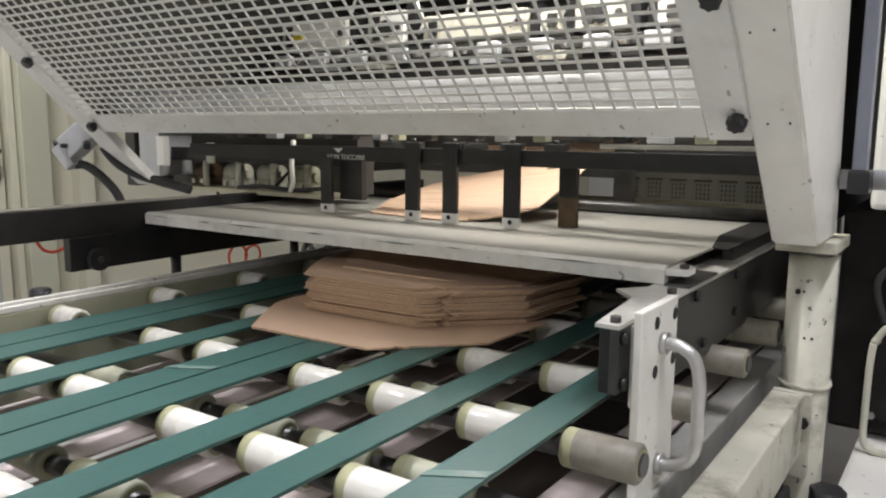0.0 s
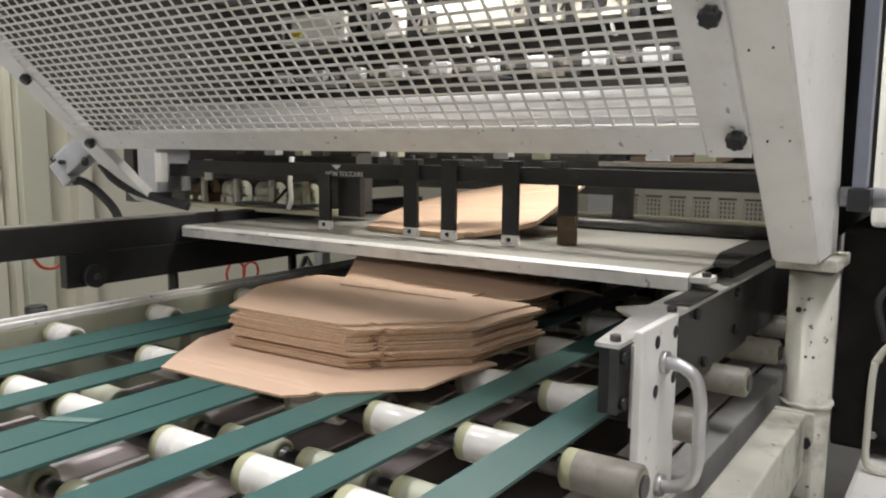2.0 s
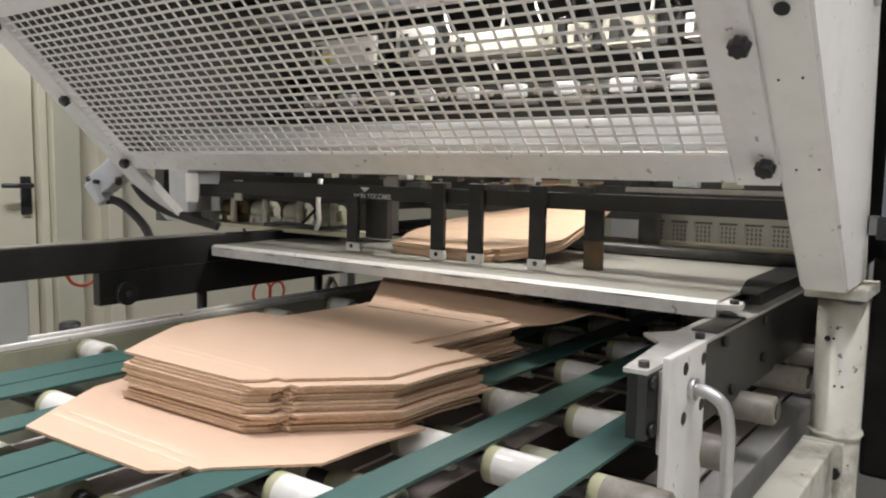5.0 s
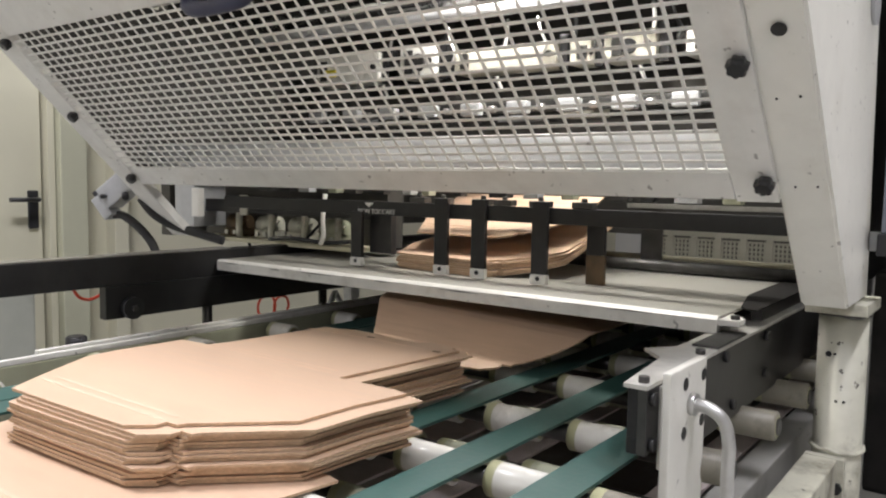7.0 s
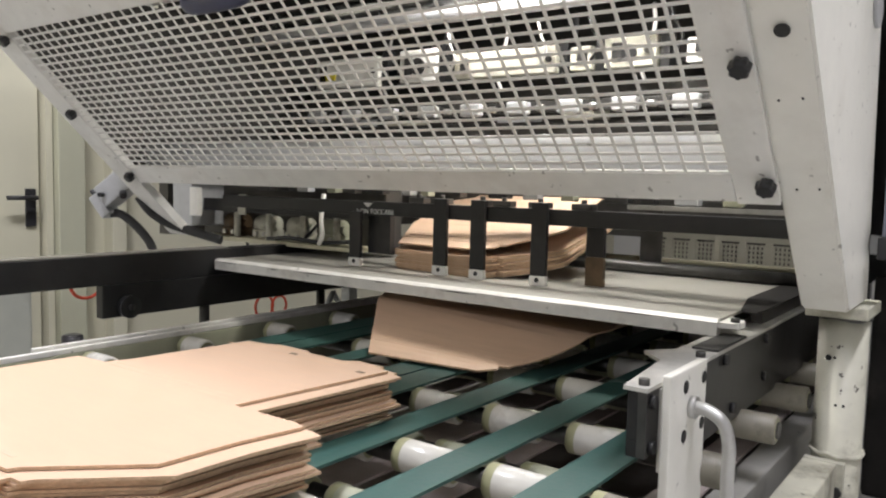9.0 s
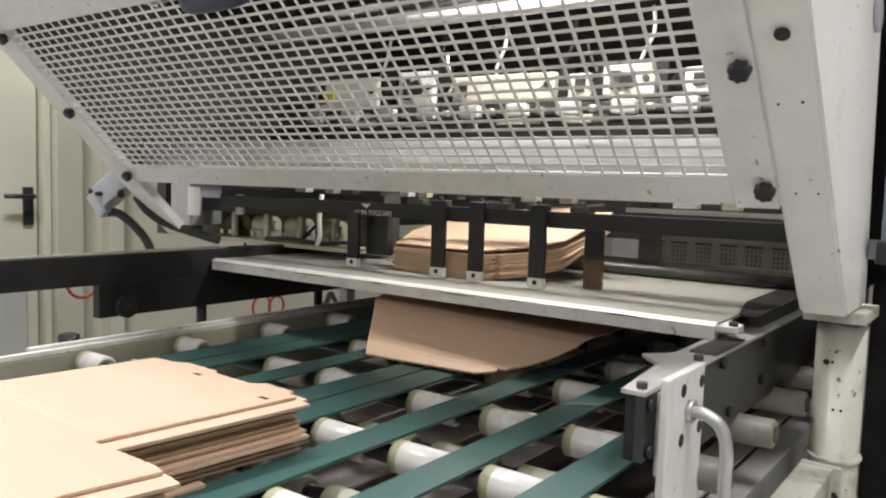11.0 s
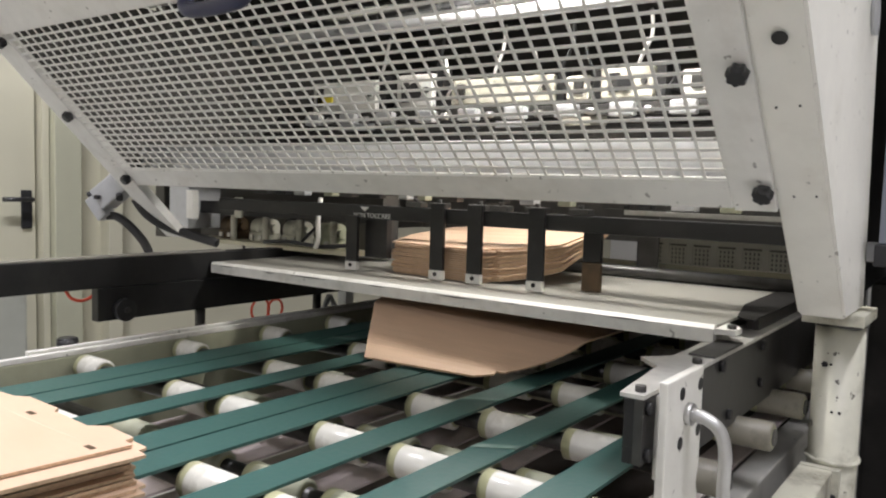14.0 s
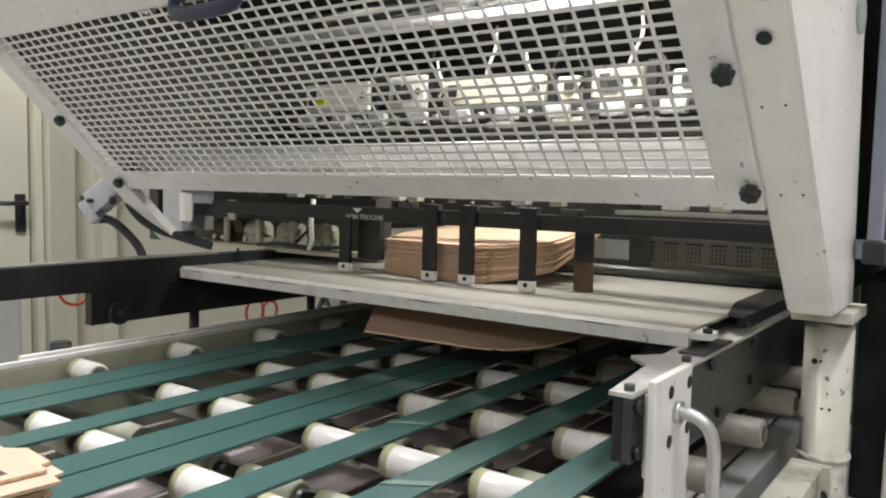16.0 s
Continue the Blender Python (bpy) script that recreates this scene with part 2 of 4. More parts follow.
def solid(name, bm, mat, label, category, kind="", group=""):
    mats = mat if isinstance(mat, (list, tuple)) else [mat]
    return tagged(new(name, mesh_of(bm, name, *mats)), label, category, group, kind)


def B(*a, **k):
    bm = bmesh.new()
    box(bm, *a, **k)
    return bm


def R(a, b, r, n=20, r2=None):
    bm = bmesh.new()
    rod(bm, a, b, r, n, r2)
    return bm


def T(pts, r, n=10):
    bm = bmesh.new()
    tube(bm, pts, r, n)
    return bm


def hexbolt(bm, c, axis, r, h):
    rod(bm, c, Vector(c) + Vector(axis) * h, r, 6)


# ---------------------------------------------------------------- hall
solid("floor", B(-6, 4, -12, 7, -0.1, 0), CONCRETE, "stained grey concrete factory floor", "floor", "structure")
solid("ceiling", B(-6, 4, -12, 7, 4.6, 4.7), HALLWALL, "pale painted hall ceiling", "ceiling", "structure")
solid("wall_north", B(-6, 4, 7, 7.1, 0, 4.6), HALLWALL, "pale painted hall wall", "wall", "structure")
solid("wall_south", B(-6, 4, -12.1, -12, 0, 4.6), HALLWALL, "pale painted hall wall", "wall", "structure")
solid("wall_east", B(4, 4.1, -12, 7, 0, 4.6), HALLWALL, "pale painted hall wall", "wall", "structure")
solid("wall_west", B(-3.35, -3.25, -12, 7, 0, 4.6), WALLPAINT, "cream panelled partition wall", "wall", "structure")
door = thing("door_1", "cream flush door with black lever handle, closed", "door", kind="structure")
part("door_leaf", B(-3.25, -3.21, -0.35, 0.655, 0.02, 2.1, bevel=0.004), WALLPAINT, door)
hb = bmesh.new()
box(hb, -3.21, -3.198, 0.59, 0.635, 0.93, 1.10, bevel=0.004)
rod(hb, (-3.2, 0.612, 1.06), (-3.15, 0.612, 1.06), 0.011, 12)
rod(hb, (-3.152, 0.62, 1.06), (-3.152, 0.49, 1.06), 0.010, 12)
part("door_handle", hb, KNOB, door, "black lever handle on a long plate")
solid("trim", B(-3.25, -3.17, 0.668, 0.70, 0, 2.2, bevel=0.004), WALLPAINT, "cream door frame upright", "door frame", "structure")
solid("pillar", B(-3.25, -3.13, 0.705, 0.83, 0, 4.6, bevel=0.006), WALLGREEN, "greenish cream painted pillar against the partition", "pillar")
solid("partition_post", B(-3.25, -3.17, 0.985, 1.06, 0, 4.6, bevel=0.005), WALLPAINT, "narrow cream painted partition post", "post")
# added block that stands in for the grey floor and lower wall
solid("wall_base_block", B(-3.25, -2.9, -0.9, 0.466, 0, 0.72, bevel=0.01), GREY_GREEN, "low grey-green block standing in for the floor and lower wall", "cabinet")

for k, (x, y) in enumerate(((-1.3, -0.7), (1.2, -0.7), (-1.6, 0.9), (0.5, 2.2), (-1.2, -6.5), (1.6, -6.5))):
    fix = thing("ceiling_light", "long white fluorescent ceiling fitting, lit", "ceiling light", "hall ceiling lights", pose(x, y, LAMP_Z))
    part("housing", B(-0.12, 0.12, -0.8, 0.8, 0.03, 0.1, bevel=0.01), WHITE_PL, fix)
    for s in (-0.06, 0.06):
        part("tube", R((s, -0.75, 0.01), (s, 0.75, 0.01), 0.013, 10), TUBE_LIGHT, fix)
    for s in (-0.6, 0.6):
        part("hanger", R((0, s, 0.1), (0, s, 4.6 - LAMP_Z), 0.006, 8), BARE_STEEL, fix)
    area_lamp("hall_lamp", pose(x, y, LAMP_Z - 0.03), 0.3, 1.5, HALL[k])

# ---------------------------------------------------------------- belt conveyor
conveyor = thing("belt_conveyor", "roller and green belt conveyor with cream frame", "conveyor")
BELTS = ((-0.850, -0.782), (-0.777, -0.721), (-0.630, -0.581), (-0.504, -0.448), (-0.443, -0.385), (-0.303, -0.252), (-0.168, -0.119), (-0.041, 0.011))
ROWS = (-1.777, -1.573, -1.369, -1.165, -0.961, -0.757, -0.553, -0.349, -0.146, 0.075, 0.28, 0.485, 0.69, 0.895)
SEGS = ((-0.985, -0.915), (-0.717, -0.615), (-0.587, -0.50), (-0.387, -0.30), (-0.251, -0.165), (-0.117, -0.035), (0.013, 0.097))
for x0, x1 in BELTS:
    bb = bmesh.new()
    box(bb, x0, x1, -1.95, 1.25, 0.846, 0.850)
    part("belt", bb, BELT, conveyor, "green conveyor belt")
    part("belt_return", B(x0 + 0.004, x1 + 0.01, -1.95, 1.25, 0.735, 0.739), BELT_BACK, conveyor, "pinkish grey returning belt underside")


def roller_mesh(length, r=0.0215):
    bm = bmesh.new()
    n = 24
    prof = ((0, r - 0.004), (0.0005, r - 0.0015), (0.002, r), (0.014, r), (length - 0.003, r), (length - 0.0005, r - 0.003), (length, r - 0.005))
    rings = [[bm.verts.new((x, math.cos(2 * math.pi * k / n) * q, math.sin(2 * math.pi * k / n) * q)) for k in range(n)] for x, q in prof]
    for i in range(len(rings) - 1):
        for k in range(n):
            f = bm.faces.new((rings[i][k], rings[i][(k + 1) % n], rings[i + 1][(k + 1) % n], rings[i + 1][k]))
            f.smooth = True
            f.material_index = 1 if i < 3 else 0
    for ring, q in ((rings[0], -1), (rings[-1], 1)):
        f = bm.faces.new(ring[::-1] if q < 0 else ring)
        f.material_index = 1
    return mesh_of(bm, "roller", ROLLER, ROLLER_END)


segs = [roller_mesh(b - a) for a, b in SEGS]
segs[-1].materials[0] = ROLLER_DIRTY_SHADED
for y in ROWS:
    for (a, b), me in zip(SEGS, segs):
        if a == SEGS[0][0] and y > 0.6:
            continue
        ob = new("roller", me)
        ob.parent = conveyor
        ob.location = (a, y, 0.8475 - 0.0215)
        ob.rotation_euler = (random.uniform(0, 6), 0, 0)
    part("roller_shaft", R((-1.0, y, 0.826), (0.10, y, 0.826), 0.0125, 14), DARK_STEEL, conveyor, "dark roller shaft")
low = roller_mesh(0.10, 0.0195)
low.materials[0] = KHAKI
for y in ROWS:
    for a in (-0.70, -0.40, -0.265, -0.13, -0.55):
        ob = new("lower_roller", low)
        ob.parent = conveyor
        ob.location = (a, y + 0.10, 0.798)
        ob.rotation_euler = (random.uniform(0, 6), 0, 0)
    part("lower_shaft", R((-1.0, y + 0.10, 0.798), (0.05, y + 0.10, 0.798), 0.011, 12), DARK_STEEL, conveyor, "dark lower shaft")
fb = bmesh.new()
box(fb, -1.03, -0.995, -1.95, 1.1, 0.68, 0.8455, bevel=0.003)
part("side_panel", fb, KHAKI, conveyor, "khaki painted side panel")
part("edge_strip", B(-1.034, -1.021, -0.43, 1.1, 0.8457, 0.8585, bevel=0.002), PLATE_EDGE, conveyor, "white edge strip")
part("edge_strip", B(-1.007, -0.996, -1.95, 1.1, 0.8457, 0.8560, bevel=0.002), PLATE_EDGE, conveyor, "white edge strip")
cb = bmesh.new()
rod(cb, (-1.05, -0.345, 0.850), (-1.05, -0.345, 0.866), 0.019, 24)
rod(cb, (-1.05, -0.345, 0.866), (-1.05, -0.345, 0.869), 0.019, 24, 0.015)
box(cb, -1.07, -1.0305, -0.36, -0.33, 0.835, 0.8498)
part("rail_cap", cb, KNOB, conveyor, "black plastic cap")
part("inner_beam", B(0.030, 0.073, -1.95, 1.1, 0.62, 0.742, bevel=0.003), GREY_BEAM, conveyor, "worn pale grey steel beam")
part("outer_beam", B(0.100, 0.150, -1.95, 0.245, 0.64, 0.742, bevel=0.004), CREAM_WORN_OR_SHADED, conveyor, "cream painted box beam")
part("under_panel", B(-1.0, 0.03, -1.95, 1.2, 0.52, 0.53), DUSTY, conveyor, "dusty brown tray under the belts")
part("end_panel", B(-1.02, 0.04, 1.2, 1.22, 0.53, 0.93), DARK_IN, conveyor, "dark end panel")
for x in (-0.98, 0.0):
    for y in (-1.8, 1.0):
        part("leg", B(x - 0.03, x + 0.03, y - 0.03, y + 0.03, 0.0, 0.53, bevel=0.004), KHAKI, conveyor)

# ---------------------------------------------------------------- rails of the stacking plate
rail = thing("right_rail", "dark steel channel rail with light worn top", "rail")
wb = bmesh.new()
prism(wb, ((-0.297, 0.874), (-0.21, 0.874), (-0.20, 0.843), (1.0, 0.838), (1.0, 0.9476), (-0.297, 0.9476)), "x", 0.036, 0.046)
part("web", wb, DARK_STEEL, rail)
fl = bmesh.new()
prism(fl, ((0.020, -0.300), (0.0475, -0.300), (0.0475, 1.0), (-0.004, 1.0), (-0.004, -0.070), (-0.034, -0.108), (0.004, -0.150)), "z", 0.9478, 0.9525)
part("top_flange", fl, BRIGHT_STEEL, rail, "worn bright top flange")
part("bottom_flange", B(0.024, 0.0358, -0.297, -0.20, 0.874, 0.892, bevel=0.001), BLACK_STEEL, rail)
part("upper_stop", B(0.024, 0.0358, -0.297, -0.22, 0.8922, 0.9475, bevel=0.001), BLACK_STEEL, rail)
part("packing_plate", B(0.0115, 0.0470, -0.055, 0.078, 0.9527, 0.9560, bevel=0.0008), DARK_STEEL, rail)
dw = bmesh.new()
prism(dw, ((0.012, 0.168), (0.026, 0.148), (0.042, 0.145), (0.042, 0.62), (-0.022, 0.62), (-0.017, 0.314)), "z", 0.9785, 0.9803)
part("cover_plate", dw, NEAR_BLACK, rail, "near-black cover plate")
part("cover_spacer", B(0.014, 0.032, 0.22, 0.60, 0.9527, 0.9783), DARK_STEEL, rail)
for y, z in ((-0.284, 0.9525), (-0.097, 0.9525)):
    bb = bmesh.new()
    hexbolt(bb, (0.037, y, z), (0, 0, 1), 0.0065, 0.007)
    part("bolt", bb, DARK_STEEL, rail)
for y, z in ((-0.285, 0.936), (-0.284, 0.884), (-0.024, 0.938), (0.187, 0.936), (0.185, 0.877), (0.02, 0.862)):
    bb = bmesh.new()
    hexbolt(bb, (0.046, y, z), (1, 0, 0), 0.008, 0.006)
    part("bolt", bb, BLACK_STEEL, rail)

gate = thing("gate_plate", "cream painted upright plate with chrome pull handle", "machine plate")
gb = bmesh.new()
box(gb, 0.0555, 0.066, -0.279, -0.160, 0.60, 0.965, bevel=0.002)
box(gb, 0.0465, 0.0553, -0.262, -0.176, 0.85, 0.945)
part("upright", gb, CREAM, gate)
for y, z in ((-0.233, 0.945), (-0.165 - 0.006, 0.945), (-0.233, 0.888), (-0.172, 0.890)):
    part("screw_hole", R((0.0655, y, z), (0.0668, y, z), 0.0075, 16), BLACK_STEEL, gate, "dark countersunk screw hole")
hm = bmesh.new()
tube(hm, ((0.067, -0.213, 0.918), (0.085, -0.212, 0.917), (0.103, -0.211, 0.905), (0.110, -0.210, 0.88), (0.110, -0.210, 0.845), (0.110, -0.210, 0.81), (0.104, -0.211, 0.785), (0.086, -0.212, 0.773), (0.067, -0.213, 0.771)), 0.0075, 14)
part("pull_handle", hm, ALU, gate, "polished bow handle")
for z in (0.918, 0.771):
    part("handle_boss", R((0.066, -0.213, z), (0.073, -0.213, z), 0.013, 20), ALU, gate)

lrail = thing("left_rail", "black steel guide rail with roller bracket", "rail")
part("beam", B(-1.20, -1.16, -1.3, 1.0, 0.938, 1.000, bevel=0.002), BLACK_STEEL, lrail)
part("worn_edge", B(-1.199, -1.161, -1.3, 0.10, 1.0005, 1.003), BARE_STEEL, lrail, "bright worn upper edge")
part("bracket", B(-1.185, -1.16, -0.222, 0.60, 0.868, 0.9375, bevel=0.002), BLACK_STEEL, lrail)
part("guide_wheel", R((-1.16, -0.165, 0.889), (-1.146, -0.165, 0.889), 0.024, 24), KNOB, lrail, "black guide wheel")
bb = bmesh.new()
hexbolt(bb, (-1.146, -0.165, 0.889), (1, 0, 0), 0.007, 0.006)
part("bolt", bb, DARK_STEEL, lrail)
for y in (0.04, 0.42):
    part("strut", R((-1.175, y, 0.70), (-1.175, y, 0.868), 0.012, 12), DARK_STEEL, lrail)

# ---------------------------------------------------------------- stacking plate (slides in and out)
plate = thing("stacking_plate", "grey steel stacking plate with chipped white front edge", "machine plate")
PX0, PX1 = -1.155, 0.010
sb = bmesh.new()
nn = 40
top = []
for i in range(nn + 1):
    x = PX0 + (PX1 - PX0) * i / nn
    w = 0.0015 * noise.noise((x * 9, 0, 0)) + 0.0008 * noise.noise((x * 31, 4, 0))
    top.append([sb.verts.new(p) for p in ((x, -0.003 + w, 0.953), (x, -0.004 + w, 0.9735), (x, 0.004 + w, 0.9785 + w * 0.5), (x, 0.012, 0.9780), (x, 0.012, 0.953))])
for i in range(nn):
    for k in range(5):
        sb.faces.new((top[i][k], top[i + 1][k], top[i + 1][(k + 1) % 5], top[i][(k + 1) % 5]))
sb.faces.new(top[0])
sb.faces.new(top[-1][::-1])
part("front_edge", sb, PLATE_EDGE, plate, "white painted rolled front edge, chipped")
part("sheet", B(PX0, PX1, 0.0125, 0.95, 0.9735, 0.9775), PLATE_TOP, plate, "brushed grey steel top sheet")
for x in (-1.12, -0.75, -0.4, -0.03):
    part("rib", B(x - 0.012, x + 0.012, 0.015, 0.93, 0.962, 0.973), DARK_STEEL, plate)
rg = random.Random(3)
gx = PX0 + 0.03
while gx < PX1 - 0.05:
    w = rg.uniform(0.03, 0.11)
    z = 0.9715 + rg.uniform(-0.0012, 0.0012)
    gb = bmesh.new()
    prism(gb, ((gx, z), (gx + w * 0.5, z - rg.uniform(0, 0.0012)), (min(gx + w, PX1 - 0.005), z), (gx + w * 0.5, z + rg.uniform(0.0005, 0.0013))), "y", -0.0062, -0.0025)
    part("paint_crack", gb, DARK_STEEL, plate)
    gx += w + rg.uniform(0.02, 0.16)
tb = bmesh.new()
prism(tb, ((0.0105, -0.002), (0.040, 0.004), (0.040, 0.035), (0.0105, 0.07)), "z", 0.966, 0.974)
part("corner_lug", tb, PLATE_EDGE, plate, "white corner lug with bolt")
bb = bmesh.new()
hexbolt(bb, (0.030, 0.018, 0.974), (0, 0, 1), 0.007, 0.006)
part("bolt", bb, DARK_STEEL, plate)

# ---------------------------------------------------------------- finger bar
bar = thing("finger_bar", "black crossbar with hanging stop fingers", "machine bar")
part("crossbar", B(-1.30, 0.075, 0.188, 0.206, 1.094, 1.124, bevel=0.0015), BLACK_STEEL, bar)
FINGERS = ((-0.842, -0.810), (-0.608, -0.575), (-0.516, -0.483), (-0.378, -0.345))
for k, (a, b) in enumerate(FINGERS):
    f = part("finger", B(a, b, 0.178, 0.187, 0.999, 1.135 if k else 1.1, bevel=0.001), BLACK_STEEL, bar)
    part("tip", B(a - 0.0005, b + 0.0005, 0.1765, 0.1885, 0.980, 0.9985, bevel=0.0015), WHITE_PL, f, "white plastic finger tip")
    part("tip_screw", R(((a + b) / 2, 0.1765, 0.991), ((a + b) / 2, 0.1752, 0.991), 0.0045, 12), BLACK_STEEL, f)
f = part("finger", B(-0.303, -0.266, 0.258, 0.268, 1.035, 1.12, bevel=0.001), BLACK_STEEL, bar)
part("worn_end", B(-0.303, -0.266, 0.2575, 0.2685, 0.979, 1.0345, bevel=0.001), RUST_OR_SLOT_SHADE, f, "brown worn finger end")
part("finger_arm", B(-0.303, -0.266, 0.2065, 0.2575, 1.10, 1.118, bevel=0.001), BLACK_STEEL, bar)
part("thick_finger", B(-0.812, -0.748, 0.207, 0.225, 1.008, 1.094, bevel=0.002), BLACK_STEEL, bar)
for x in (-0.60, -0.50, -0.37, -0.28, -0.66, -0.45):
    bb = bmesh.new()
    box(bb, x - 0.02, x + 0.02, 0.185, 0.21, 1.1245, 1.136, bevel=0.002)
    hexbolt(bb, (x, 0.197, 1.136), (0, 0, 1), 0.006, 0.007)
    part("clamp", bb, DARK_STEEL, bar)
part("upper_rail", B(-0.22, 0.075, 0.25, 0.27, 1.128, 1.136), BARE_STEEL, bar, "bright narrow rail")


def lettering(text, size, m, parent, mat):
    cu = bpy.data.curves.new("lettering", "FONT")
    cu.body, cu.size, cu.extrude, cu.align_x = text, size, 0.0003, "CENTER"
    tmp = new("lettering_tmp", cu)
    dg = bpy.context.evaluated_depsgraph_get()
    me = bpy.data.meshes.new_from_object(tmp.evaluated_get(dg))
    bpy.data.objects.remove(tmp)
    me.materials.clear()
    me.materials.append(mat)
    ob = new("lettering", me)
    ob.parent = parent
    ob.matrix_local = m
    return ob


lettering("NON TOCCARE", 0.0148, pose(-0.7755, 0.1874, 1.0968, 90), bar, TEXT_WHITE)
tb = bmesh.new()
prism(tb, ((-0.810, 1.1205), (-0.783, 1.1205), (-0.7965, 1.1105)), "y", 0.1868, 0.1879)
part("painted_mark", tb, TEXT_WHITE, bar, "white painted triangle")

# ---------------------------------------------------------------- guard hood, leaning out at 45 degrees
HOOD = pose(0, 0.017, 1.153, 45)  # local z runs up the slope, local y out of its back
hood = thing("guard_hood", "grey-white perforated guard hood leaning outwards", "machine guard", at=HOOD)
part("bottom_bar", B(-1.395, 0.040, -0.003, 0.006, 0.0, 0.052, bevel=0.0015), GUARD, hood)
part("bottom_lip", B(-1.395, 0.094, 0.0065, 0.03, 0.0, 0.003), GUARD, hood)
part("left_arm", B(-1.470, -1.3955, -0.004, 0.018, -0.19, 0.62, bevel=0.002), GUARD, hood)
part("side_plate", B(0.0405, 0.0966, -0.003, 0.006, -0.004, 0.62, bevel=0.0012), GUARD, hood)
part("top_panel", B(-1.395, 0.040, -0.004, 0.006, 0.440, 0.62, bevel=0.0015), GUARD, hood)
mb = bmesh.new()
Z0, Z1, X0, X1 = 0.052, 0.440, -1.395, 0.040
nx, nz = 47, 22
wx, wz = 0.0046, 0.0044
for i in range(nx + 1):
    x = X0 + (X1 - X0) * i / nx
    box(mb, x - wx / 2, x + wx / 2, -0.0008, 0.0008, Z0, Z1)
for k in range(nz + 1):
    z = Z0 + (Z1 - Z0) * k / nz
    box(mb, X0, X1, -0.0010, 0.0010, z - wz / 2, z + wz / 2)
part("mesh_panel", mb, GUARD, hood, "perforated sheet with rows of square holes")


def star_knob(parent, x, z, r=0.0124):
    bm = bmesh.new()
    n = 42
    rings = []
    for y, s in ((-0.003, 0.55), (-0.008, 0.55), (-0.009, 1.0), (-0.020, 1.0), (-0.023, 0.82)):
        rings.append([bm.verts.new((x + math.cos(2 * math.pi * j / n) * r * s * (1 + 0.10 * math.cos(7 * 2 * math.pi * j / n)), y, z + math.sin(2 * math.pi * j / n) * r * s * (1 + 0.10 * math.cos(7 * 2 * math.pi * j / n)))) for j in range(n)])
    for i in range(len(rings) - 1):
        for j in range(n):
            bm.faces.new((rings[i][j], rings[i][(j + 1) % n], rings[i + 1][(j + 1) % n], rings[i + 1][j])).smooth = True
    bm.faces.new(rings[0][::-1])
    bm.faces.new(rings[-1])
    part("star_knob", bm, KNOB, parent, "black star knob")


for x, z, q in ((0.0835, 0.232, 0.0124), (0.0855, 0.039, 0.0124), (-1.398, 0.029, 0.0112), (-1.404, 0.226, 0.0112), (-1.406, 0.428, 0.0112)):
    star_knob(hood, x, z, q)
hm = bmesh.new()
tube(hm, ((-0.735, -0.004, 0.455), (-0.735, -0.030, 0.441), (-0.705, -0.040, 0.436), (-0.62, -0.040, 0.436), (-0.590, -0.030, 0.441), (-0.590, -0.004, 0.455)), 0.0125, 12)
part("grab_handle", hm, BLUE, hood, "dark blue plastic grab handle")

# sensor box and cables on the hood's arm
sensor = thing("safety_switch", "grey cast safety switch box with black cables", "switch")
SM = pose(-1.545, 0.045, 1.135, 0, -38, 25)
b1 = bmesh.new()
box(b1, -0.045, 0.045, -0.03, 0.03, -0.03, 0.03, SM, 0.005)
part("housing", b1, GREY_BOX, sensor)
b1 = bmesh.new()
box(b1, -0.075, -0.046, -0.025, 0.025, -0.045, 0.02, SM, 0.004)
part("lid", b1, GREY_BOX, sensor)
part("gland", R(SM @ Vector((-0.06, -0.01, 0.02)), SM @ Vector((-0.06, -0.01, 0.036)), 0.007, 8), KNOB, sensor)
part("gland", R(SM @ Vector((-0.03, -0.03, 0.0)), SM @ Vector((-0.03, -0.045, 0.0)), 0.006, 8), KNOB, sensor)
part("gland", R(SM @ Vector((0.02, -0.03, -0.03)), SM @ Vector((0.02, -0.040, -0.042)), 0.009, 8), KNOB, sensor)
part("cable", T((SM @ Vector((-0.06, 0, -0.04)), (-1.548, 0.055, 1.065), (-1.510, 0.075, 1.035), (-1.470, 0.09, 0.99), (-1.455, 0.10, 0.93)), 0.011), RUBBER, sensor)
part("cable", T(((-1.475, 0.06, 1.115), (-1.46, 0.085, 1.075), (-1.43, 0.12, 1.045), (-1.37, 0.17, 1.02), (-1.32, 0.2, 1.005)), 0.012), RUBBER, sensor)

# ---------------------------------------------------------------- column at the hood's end, on a round post
col = thing("machine_column", "cream sheet-steel column on a dirty round post", "machine column")
cb = bmesh.new()
prism(cb, ((0.179, 0.991), (-0.42, 1.590), (0.275, 1.590), (0.352, 0.991)), "x", 0.097, 0.1625)
bmesh.ops.bevel(cb, geom=list(cb.edges), offset=0.004, segments=2, affect="EDGES")
part("casing", cb, CREAM, col)
part("flange", B(0.090, 0.180, 0.243, 0.378, 0.972, 0.9905, bevel=0.002), CREAM_WORN_OR_SHADED, col, "chipped cream flange plate")
part("post", R((0.139, 0.300, 0.0), (0.139, 0.300, 0.972), 0.0370, 32), CREAM_WORN_OR_SHADED, col, "dirty cream round post")
wb = bmesh.new()
rw = random.Random(8)
tube(wb, [(0.139 + 0.0385 * math.cos(a * 0.3491), 0.300 + 0.0385 * math.sin(a * 0.3491), 0.748 + rw.uniform(-0.002, 0.002)) for a in range(19)], 0.0036, 8)
